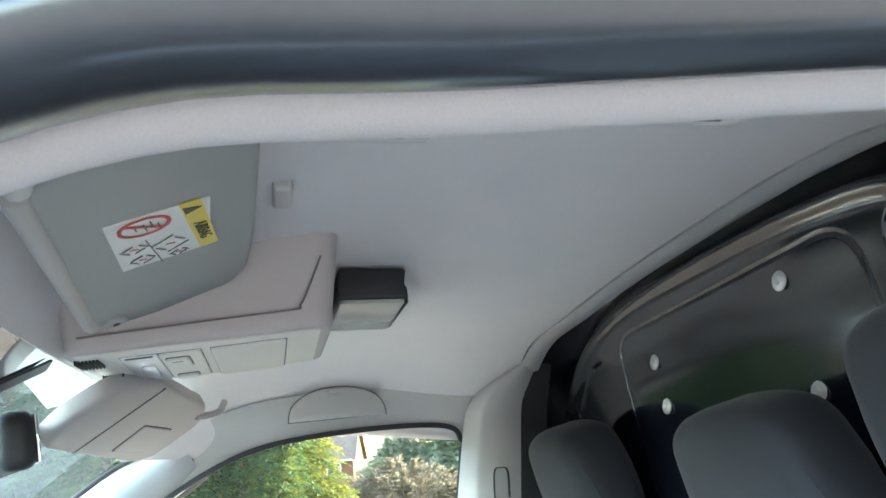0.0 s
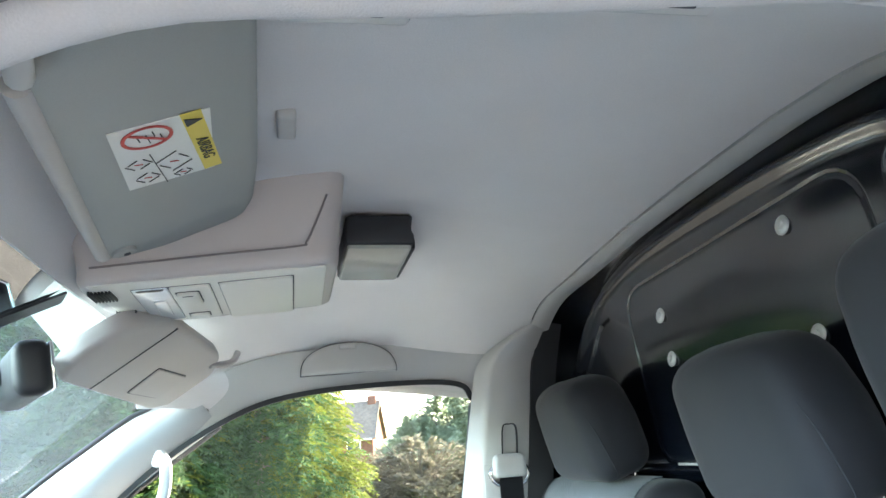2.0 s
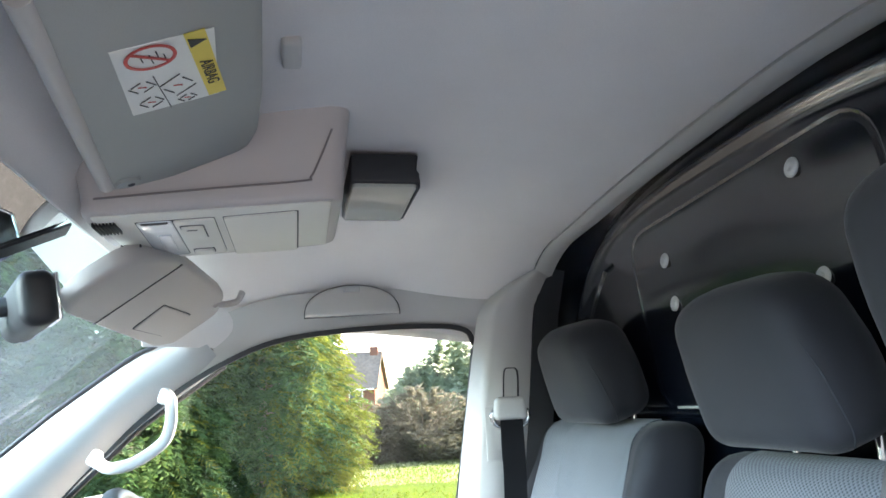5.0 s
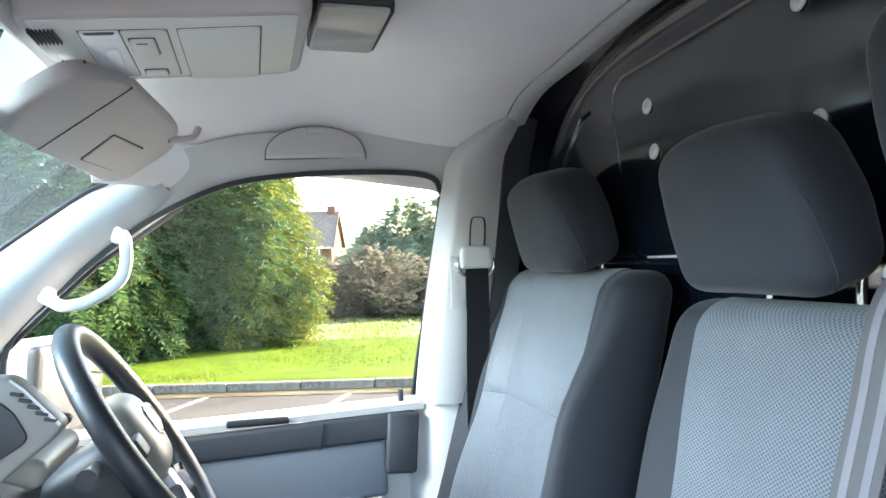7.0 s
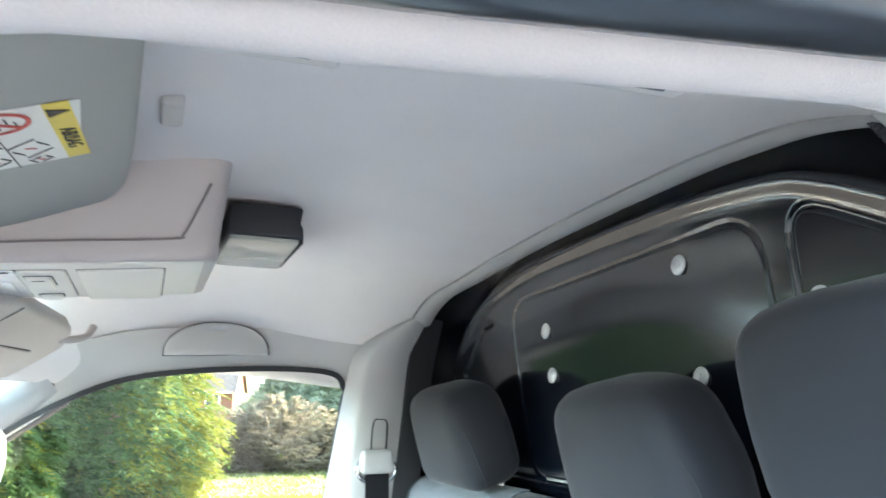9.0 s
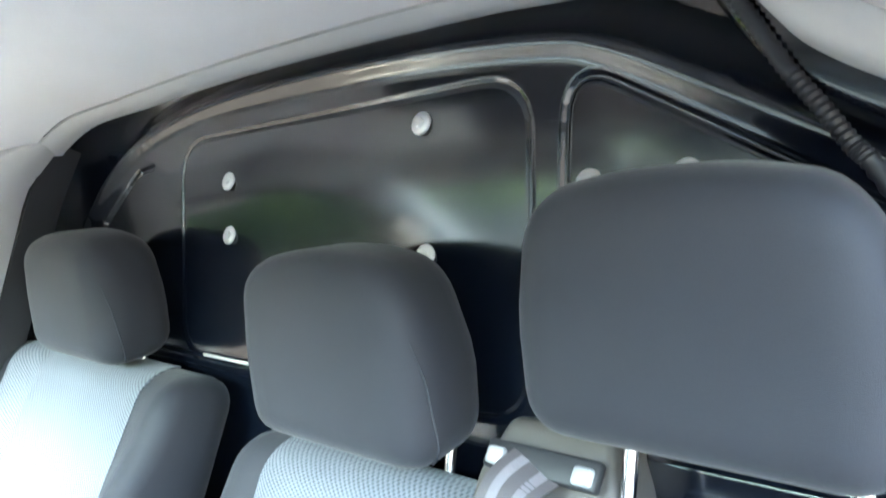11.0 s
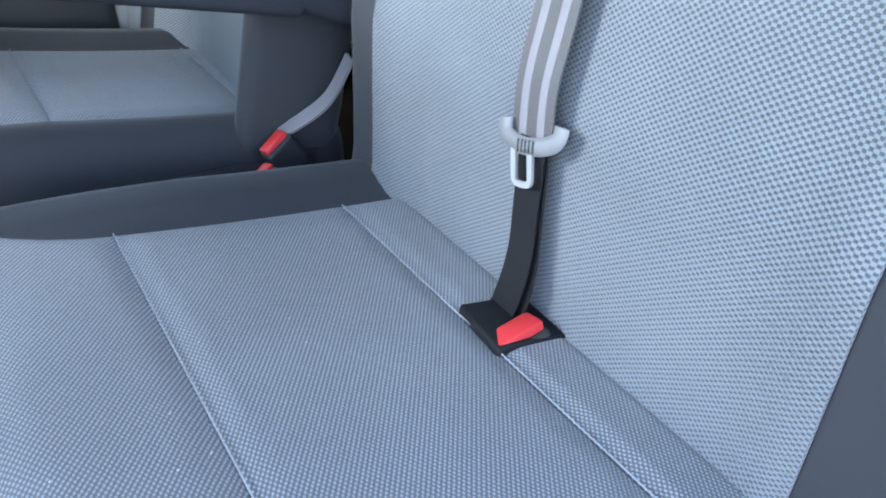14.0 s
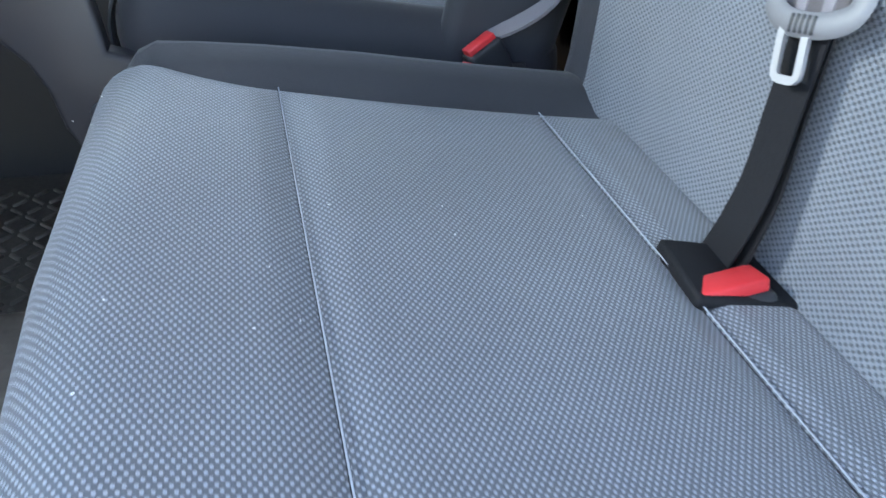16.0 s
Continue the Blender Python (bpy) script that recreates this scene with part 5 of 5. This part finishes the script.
web = ribbon(belt, line, 0.047, 0, BELT, "webbing")
for o in (-0.0105, 0.0105):
    ribbon(web, [p + Vector((-0.0012, 0, 0.0002)) for p in line], 0.0085, o, BELT_STRIPE, "stripe", 0.0008, label="paler woven stripe")
low = smooth_path([(0.430, 0.548, 1.046), (0.424, 0.546, 0.99), (0.420, 0.545, 0.945), (0.412, 0.546, 0.91), (0.406, 0.552, 0.88)], 6)
ribbon(belt, low, 0.031, 0, BELT_DARK, "lower_webbing", label="black lower belt strap")
ribbon(belt, [p + Vector((0.010, 0.004 - 0.010 * k / len(low), -0.004)) for k, p in enumerate(low)], 0.038, 0, BELT_DARK, "lower_webbing", nx=(-1, 0.35, 0.22))
TM = frame_at((0.427, 0.548, 1.05), (0.012, -0.07, 0.013), (0.2, 0.1, 1))
TM = TM if (TM.to_3x3() @ Vector((0, 0, 1))).x < 0 else TM @ Matrix.Rotation(math.pi, 4, "Y")
TM = TM @ Matrix.Scale(0.86, 4)
tong = part("tongue_grip", sweep([TM @ Vector(p) for p in smooth_path([(-0.034, 0.010, 0), (-0.031, -0.002, 0.002), (-0.018, -0.009, 0.004), (0, -0.011, 0.005), (0.018, -0.009, 0.004), (0.031, -0.002, 0.002), (0.034, 0.010, 0)], 5)], circle(0.0072, 10, 0.42), tuple(TM.to_3x3() @ Vector((0, 0, 1)))), TONGUE, belt, "grey plastic tongue grip")
loop = rounded([(-0.010, -0.012), (0.010, -0.012), (0.010, -0.046), (-0.010, -0.046)], 0.006, 3)
part("tongue_blade", sweep([TM @ Vector((x - 0.008 - 0.1 * y, y, 0.005)) for x, y in loop], rect(0.0048, 0.003), tuple(TM.to_3x3() @ Vector((0, 0, 1))), True), BLADE_METAL, tong, "bright steel tongue blade")

for k in range(5):
    part("ridge", box((0.0022, 0.012, 0.0016), 0.0006, TM @ pose(-0.009 + 0.0045 * k, -0.0105, 0.0082)), BLACK_PLASTIC, tong)

# driver's belt on the far pillar
dbelt = thing("seat_belt", "black driver seat belt running down from the pillar anchor", "seat belt")
part("anchor_ring", sweep([(0.444 + 0.037 * math.cos(a), 1.448, 1.50 + 0.024 * math.sin(a)) for a in [2 * math.pi * i / 28 for i in range(28)]], circle(0.0045, 8), (0, 1, 0), True), CHROME, dbelt, "chrome anchor ring")
part("anchor_cover", softbox((0.066, 0.022, 0.044), 0.010, 8, lambda q: (q.x * (1 - 5 * max(0, q.z)), q.y, q.z), pose(0.444, 1.444, 1.515)), TRIM, dbelt, "pale anchor cover")
ribbon(dbelt, smooth_path([(0.445, 1.444, 1.495), (0.444, 1.442, 1.40), (0.44, 1.442, 1.28), (0.44, 1.445, 1.10), (0.45, 1.46, 0.85)], 6), 0.045, 0, BELT_DARK, "webbing", nx=(0, -1, 0))

# near passenger's belt tongue beside the bench
nbelt = thing("seat_belt", "passenger seat belt tongue hanging beside the bench", "seat belt")
ribbon(nbelt, smooth_path([(0.60, 0.155, 1.46), (0.56, 0.15, 1.3), (0.52, 0.15, 1.1), (0.48, 0.15, 0.8)], 6), 0.045, 0, BELT_DARK, "webbing", nx=(-1, 0, 0.2))
part("tongue_blade", box((0.012, 0.06, 0.006), 0.0015, pose(0.470, 0.216, 1.283, 4, 0, 0)), CHROME, nbelt, "bright steel tongue")
part("tongue_grip", box((0.014, 0.066, 0.006), 0.002, pose(0.467, 0.214, 1.274, 4, 0, 0)), WHITE_UPVC, nbelt)

# driver seat
driver = thing("driver_seat", "single driver seat in dark cloth with woven panels and armrest", "car seat")
backrest(driver, 0.986, 1.50, 1.098, 1.45, 1.487, 1.262, 0.012, lambda z: 0.375 + 0.27 * (z - 0.9), 0.085)
headrest(driver, 1.244, 1.487, 1.65, (1.305, 1.185), 0.538)
cushion(driver, 0.985, 1.47, -0.03, 0.475, 0.897, 0.12, 0.36, lambda x: (1.08, 1.38))
part("seat_base", box((0.46, 0.42, 0.26), 0.03, pose(0.22, 1.20, 0.61)), BLACK_PLASTIC, driver, "black seat base")
COVER = [(-0.15, 1.0), (-0.125, 0.93), (-0.116, 0.914), (-0.097, 0.89), (-0.085, 0.862), (-0.078, 0.82), (-0.07, 0.801), (-0.047, 0.78), (0.05, 0.76), (0.42, 0.76), (0.42, 0.86), (0.05, 0.875), (-0.02, 0.90), (-0.03, 1.0)]
cover_m = Matrix(((1, 0, 0, 0), (0, 0, -1, 1.002), (0, 1, 0, 0), (0, 0, 0, 1)))
part("side_cover", plate(COVER, 0.024, cover_m, None, 0.007), COVER_GREY, driver, "blue-grey plastic seat side cover")
part("base_cover", softbox((0.50, 0.03, 0.20), 0.014, 8, lambda q: (q.x, q.y, q.z + 0.05 * (q.x < -0.1)), pose(0.20, 0.975, 0.70)), DARK_GREY, driver, "dark grey plastic side cover")
arm = part("armrest", softbox((0.36, 0.066, 0.068), 0.014, 12, None, pose(0.235, 0.955, 1.118, 0, 13)), CLOTH_SIDE, driver, "dark cloth folding armrest")
part("armrest_pivot", softbox((0.11, 0.062, 0.105), 0.026, 8, lambda q: (q.x, q.y, q.z * (1 + 1.6 * q.x)), pose(0.445, 0.953, 1.085, 0, 20)), CLOTH_SIDE, arm)
ribbon(driver, smooth_path([(0.462, 0.945, 0.985), (0.435, 0.958, 0.935), (0.40, 0.975, 0.905), (0.372, 0.982, 0.893)], 5), 0.020, 0, BELT_STRIPE, "buckle_stalk", 0.004, label="grey buckle stalk")

# ---- outside ----
ground = thing("ground", "grey tarmac car park beside the van", "ground", kind="structure")
part("tarmac", sheet(lambda u, v: (lerp(-400, 400, u), lerp(-400, 400, v), -0.012), 8, 8), ASPHALT, ground)
# unseen ground slab, added to bounce light up through the passenger doorway
pavement = thing("pavement", "unseen grey slab added to bounce light into the passenger doorway", "pavement", kind="structure")
part("slab", sheet(lambda u, v: (lerp(-9, 9, u), lerp(-12, -0.45, v), 0.01), 8, 8, -0.03), BOUNCE_SLAB, pavement)
KA = Vector((-0.775, 9.95, 0))
KD = Vector((2.65, -0.70, 0)).normalized()
KN = Vector((-KD.y, KD.x, 0))


def kp(s, t, z=0.0):
    return tuple(KA + KD * s + KN * t + Vector((0, 0, z)))


for s in (0.35, 2.05, 4.5, -2.1, -4.6):
    q = [kp(s - 0.04, -0.15), kp(s + 0.04, -0.15), kp(s - 0.36, -2.6), kp(s - 0.44, -2.6)]
    b = bmesh.new()
    put(b, [(x, y, z - 0.008) for x, y, z in q], [[0, 1, 2, 3]])
    tagged(part("bay_line", b, LINE, None, "", smooth=False), "worn white parking bay line on the tarmac", "road marking", "bay lines", "structure")
verge = thing("grass_verge", "sunlit short green grass verge behind the kerb", "grass", kind="structure")
part("turf", sheet(lambda u, v: Vector(kp(lerp(-60, 60, u), lerp(0.14, 90, v ** 2))) + Vector((0, 0, 0.095 + 0.035 * math.sin(u * 150) * math.sin(v * 30) + 1.0 * v ** 2)), 120, 60), GRASS, verge)
blades = bmesh.new()
rng = random.Random(4)
for i in range(26000):
    s, t = rng.uniform(-6, 9), 0.16 + 10.5 * rng.random() ** 1.4
    h = rng.uniform(0.02, 0.055) * (0.5 + 0.09 * t)
    a = rng.uniform(0, 6.3)
    p = Vector(kp(s, t, 0.085 + 1.0 * (t / 90)))
    d = Vector((math.cos(a), math.sin(a), 0)) * 0.012
    lean = Vector((rng.uniform(-1, 1), rng.uniform(-1, 1), 0)) * 0.03
    put(blades, [p - d, p + d, p + lean + Vector((0, 0, h))], [[0, 1, 2]])
tagged(part("grass_blades", blades, BLADE, verge, smooth=False), kind="stuff")
# sun glare on the far verge, drawn as extra pale blades
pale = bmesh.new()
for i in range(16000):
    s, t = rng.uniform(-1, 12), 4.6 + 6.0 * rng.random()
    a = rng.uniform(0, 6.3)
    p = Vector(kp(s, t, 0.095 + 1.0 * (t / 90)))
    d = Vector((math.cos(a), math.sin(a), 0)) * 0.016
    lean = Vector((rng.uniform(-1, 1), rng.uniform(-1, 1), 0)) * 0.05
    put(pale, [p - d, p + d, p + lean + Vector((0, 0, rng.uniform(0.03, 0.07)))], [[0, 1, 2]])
tagged(part("glare_grass_blades", pale, GLARE_BLADE, verge, "far grass blades coloured pale for the sun glare on them", smooth=False), kind="stuff")
litter = thing("leaf_litter", "tan leaf litter lying along the foot of the kerb", "leaf litter", kind="stuff")
part("litter_strip", sheet(lambda u, v: Vector(kp(lerp(-14, 16, u), lerp(-0.40 - 0.06 * math.sin(22 * u), -0.005, v))) + Vector((0, 0, -0.004 + 0.006 * v)), 120, 3), LITTER, litter)
kerb = thing("kerb", "row of weathered grey concrete kerb stones", "kerb", kind="structure")
kerb_block = box((0.905, 0.15, 0.2), 0.018)
km = bpy.data.meshes.new("kerb_stone")
kerb_block.to_mesh(km)
kerb_block.free()
km.materials.append(KERB)
ang = math.degrees(math.atan2(KD.y, KD.x))
for i in range(-16, 20):
    o = new("kerb_stone", km)
    o.parent = kerb
    x, y, z = kp(i * 0.915, 0.075, 0.0 + 0.004 * math.sin(i * 5.1))
    o.matrix_local = pose(x, y, z, 0, 0.25 * math.sin(i * 3.3), ang + 0.3 * math.sin(i * 7))


def spray(b, p, d, size, rnd, leaves=7, droop=0.25):
    """A flat spray: a few narrow leaves fanned from one stem."""
    d = Vector(d).normalized()
    side = d.cross(Vector((0, 0, 1)))
    side = side.normalized() if side.length > 0.01 else Vector((1, 0, 0))
    side = (side + Vector((rnd.uniform(-.4, .4), rnd.uniform(-.4, .4), rnd.uniform(-.4, .4)))).normalized()
    for k in range(leaves):
        f = k / (leaves - 1) - 0.5
        dd = (d + side * f * 1.9 + Vector((0, 0, -droop * rnd.random()))).normalized()
        w = dd.cross(Vector((rnd.uniform(-1, 1), rnd.uniform(-1, 1), rnd.uniform(-1, 1)))).normalized() * size * 0.065
        e = p + dd * size * rnd.uniform(0.6, 1.0)
        put(b, [p, p + dd * size * 0.45 + w, e, p + dd * size * 0.45 - w], [[0, 1, 2, 3]])


def frond(b, p, d, size, rnd):
    """A drooping conifer frond: leaflets in pairs along an arching stem."""
    d = Vector(d).normalized()
    side = Vector((-d.y, d.x, 0))
    side = side.normalized() if side.length > 0.01 else Vector((1, 0, 0))
    side = (side + Vector((0, 0, rnd.uniform(-0.5, 0.5)))).normalized()
    sag = rnd.uniform(0.35, 0.85)
    for k in range(7):
        t = 0.12 + 0.125 * k
        q = p + d * size * t + Vector((0, 0, 0.10 * size * t - sag * size * t * t))
        for sg in (-1, 1):
            e = (d * 0.75 + side * sg * rnd.uniform(0.7, 1.1) + Vector((0, 0, -sag * t - 0.2 * rnd.random()))).normalized()
            n = size * (0.37 - 0.22 * t)
            w = Vector((rnd.uniform(-1, 1), rnd.uniform(-1, 1), rnd.uniform(-1, 1))).cross(e).normalized() * n * 0.14
            put(b, [q, q + e * n * 0.45 + w, q + e * n, q + e * n * 0.45 - w], [[0, 1, 2, 3]])


def conifer(x, y, z, h, r, seed, n, size=0.16, sun_gold=0.0):
    rnd = random.Random(seed)
    ob = thing("conifer_tree", "large dense dark green conifer with sunlit tips coloured in yellowish", "conifer", "conifers behind the kerb")
    part("trunk", sweep([(x, y, z - 0.1), (x + 0.05, y, z + h * 0.5), (x, y, z + h * 0.93)], circle(0.16, 8), scales=[1, 0.6, 0.1]), BARK, ob)
    limbs = bmesh.new()
    g, y2 = bmesh.new(), bmesh.new()
    for i in range(n):
        t = rnd.random() ** 1.15
        a = rnd.uniform(0, 2 * math.pi)
        lump = 1 + 0.16 * math.sin(3 * a + 5 * t + seed) + 0.12 * math.sin(7 * a - 11 * t)
        prof = (1 - t) ** 0.62 * min(1, 0.72 + 2.2 * t)
        rad = r * prof * lump * (1 - 0.35 * rnd.random() ** 2.2)
        p = Vector((x + rad * math.cos(a), y + rad * math.sin(a), z + 0.15 + t * h * 0.97))
        d = Vector((math.cos(a), math.sin(a), rnd.uniform(-0.5, 0.5)))
        # sprays facing the sun mostly take the golden, sunlit colour
        frond(y2 if rnd.random() < sun_gold * (0.12 + max(0, math.cos(a)) * 2.4) else g, p - d * 0.12, d, size * rnd.uniform(0.8, 1.5), rnd)
    for i in range(26):
        t, a = 0.08 + 0.8 * i / 26, i * 2.4
        rad = r * (1 - t) ** 0.6 * 0.7
        sweep([(x, y, z + t * h), (x + rad * math.cos(a), y + rad * math.sin(a), z + t * h + 0.15)], circle(0.03, 5), bm=limbs, scales=[1, 0.3])
    part("limbs", limbs, BARK, ob)
    part("crown", g, CONIFER, ob, smooth=False)
    if sun_gold:
        part("sun_tinted_sprays", y2, CONIFER_SUN_TINT, ob, "outer sprays coloured golden-green for the sun on them", smooth=False)
    return ob


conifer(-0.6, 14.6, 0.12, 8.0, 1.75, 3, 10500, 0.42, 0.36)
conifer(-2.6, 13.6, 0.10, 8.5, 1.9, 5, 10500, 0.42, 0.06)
conifer(-5.4, 13.4, 0.10, 9.0, 2.0, 8, 7500, 0.44, 0.03)
for k, (cx, cy, hh, rr) in enumerate(((-8.4, 13.0, 8, 2.2), (-11.5, 12.8, 8, 2.3), (-4.3, 16.9, 9, 2.6), (-1.9, 17.2, 8.5, 2.2))):
    conifer(cx, cy, 0.05, hh, rr, 20 + k, 3600, 0.44, 0.0)


def bush(x, y, z, h, r, seed, n, material, name, label, category, size=0.2, twigs=0):
    rnd = random.Random(seed)
    ob = thing(name, label, category, "shrubs at the back of the verge")
    leaf, stems = bmesh.new(), bmesh.new()
    for i in range(9 + twigs):
        a, k = rnd.uniform(0, 6.28), rnd.uniform(0.3, 0.95)
        p1 = (x + 0.6 * r * k * math.cos(a), y + 0.6 * r * k * math.sin(a), z + h * rnd.uniform(0.5, 0.8))
        p2 = (x + r * k * math.cos(a), y + r * k * math.sin(a), z + h * rnd.uniform(0.75, 1.05))
        sweep([(x + 0.15 * r * math.cos(a), y + 0.15 * r * math.sin(a), z - 0.05), p1, p2], circle(0.035, 5), bm=stems, scales=[1, 0.5, 0.2])
    for i in range(n):
        a, t = rnd.uniform(0, 6.28), rnd.random()
        lump = 1 + 0.22 * math.sin(2 * a + seed) + 0.15 * math.sin(5 * a + 7 * t)
        rad = r * lump * math.sqrt(max(0.05, 1 - (2 * t - 0.85) ** 2)) * (1 - 0.5 * rnd.random() ** 2)
        p = Vector((x + rad * math.cos(a), y + rad * math.sin(a), z + t * h * (0.85 + 0.25 * math.sin(3 * a + seed))))
        spray(leaf, p, (math.cos(a), math.sin(a), rnd.uniform(-0.2, 0.9)), size * rnd.uniform(0.6, 1.3), rnd, 9, 0.1)
    part("stems", stems, BARK, ob)
    part("foliage", leaf, material, ob, smooth=False)
    return ob


for k in range(7):
    bush(1.2 + 1.9 * k, 19.6 - 0.25 * k + 0.3 * math.sin(k * 3), 0.15, 1.5 + 0.2 * math.sin(k * 2.2), 1.5, 40 + k, 3000, TWIG, "bare_shrub", "bare brown twiggy winter shrub at the back of the verge", "shrub", 0.2, 20)
for k, (bx, by, hh, rr) in enumerate(((4.3, 28, 2.5, 1.3), (5.6, 28, 3.5, 1.5), (7.2, 27.5, 3.9, 1.9), (9.6, 27, 4.0, 2.3), (13, 26, 4.0, 2.6), (17, 26, 4.2, 3.0))):
    bush(bx, by, 0.15, hh, rr, 60 + k, 4200, HAZED_LEAVES, "leafy_tree", "leafy tree behind the shrubs, its green paled for haze", "tree", 0.28)

# house beyond the trees
house = thing("house", "red brick house with a tiled gable roof and chimney", "house")
HX, HY, HZ = 0.0, 0.0, 0.0
HW, HD, EAVE, RIDGE_H = 6.0, 9.0, 3.41, 6.31
walls = bmesh.new()
put(walls, [(HX - HD, HY, HZ), (HX, HY, HZ), (HX, HY + HW, HZ), (HX - HD, HY + HW, HZ), (HX - HD, HY, EAVE), (HX, HY, EAVE), (HX, HY + HW, EAVE), (HX - HD, HY + HW, EAVE), (HX, HY + HW / 2, RIDGE_H - 0.1), (HX - HD, HY + HW / 2, RIDGE_H - 0.1)],
    [[0, 1, 5, 4], [1, 2, 6, 8, 5], [2, 3, 7, 6], [3, 0, 4, 9, 7]])
part("walls", walls, BRICK, house, smooth=False)
for s in (0, 1):
    y0, y1 = (HY - 0.4, HY + HW / 2) if s == 0 else (HY + HW + 0.4, HY + HW / 2)
    part("roof", sheet(lambda u, v: (lerp(HX - HD - 0.2, HX + 0.25, u), lerp(y0, y1, v), lerp(EAVE - 0.3, RIDGE_H, v)), 4, 6, 0.12), ROOF_TILE, house, "brown tiled roof slope", smooth=False)
    part("bargeboard", sweep([(HX + 0.28, y0, EAVE - 0.3), (HX + 0.28, y1, RIDGE_H)], rect(0.16, 0.05), (1, 0, 0)), ROOF_TILE, house, "brown bargeboard")
part("gutter", box((HD, 0.14, 0.14), 0.03, pose(HX - HD / 2, HY - 0.42, EAVE - 0.36)), WHITE_UPVC, house, "white gutter")
part("chimney", box((0.7, 0.6, 0.8), 0.04, pose(HX - 0.4, HY + HW / 2, RIDGE_H + 0.1)), BRICK, house, "brick chimney")
for wx in (-1.6, -4.4, -7.2):
    for wz in (2.35,):
        w = part("window", box((1.2, 0.10, 1.2), 0.02, pose(HX + wx, HY - 0.02, wz)), WHITE_UPVC, house, "white framed window")
        part("pane", box((1.0, 0.04, 1.0), 0.0, pose(HX + wx, HY - 0.07, wz)), DARK_PANE, w)
house.matrix_world = pose(6.51, 65.04, 0, 0, 0, -15)
for k in range(12):
    bush(-70 + 13 * k + 3 * math.sin(k * 4), 92 + 5 * math.sin(k * 2.3), 0.3, 4.6 + 0.8 * math.sin(k * 1.7), 6.5, 90 + k, 700, HAZED_LEAVES, "far_tree", "distant tree, its green paled for haze", "tree", 1.5)
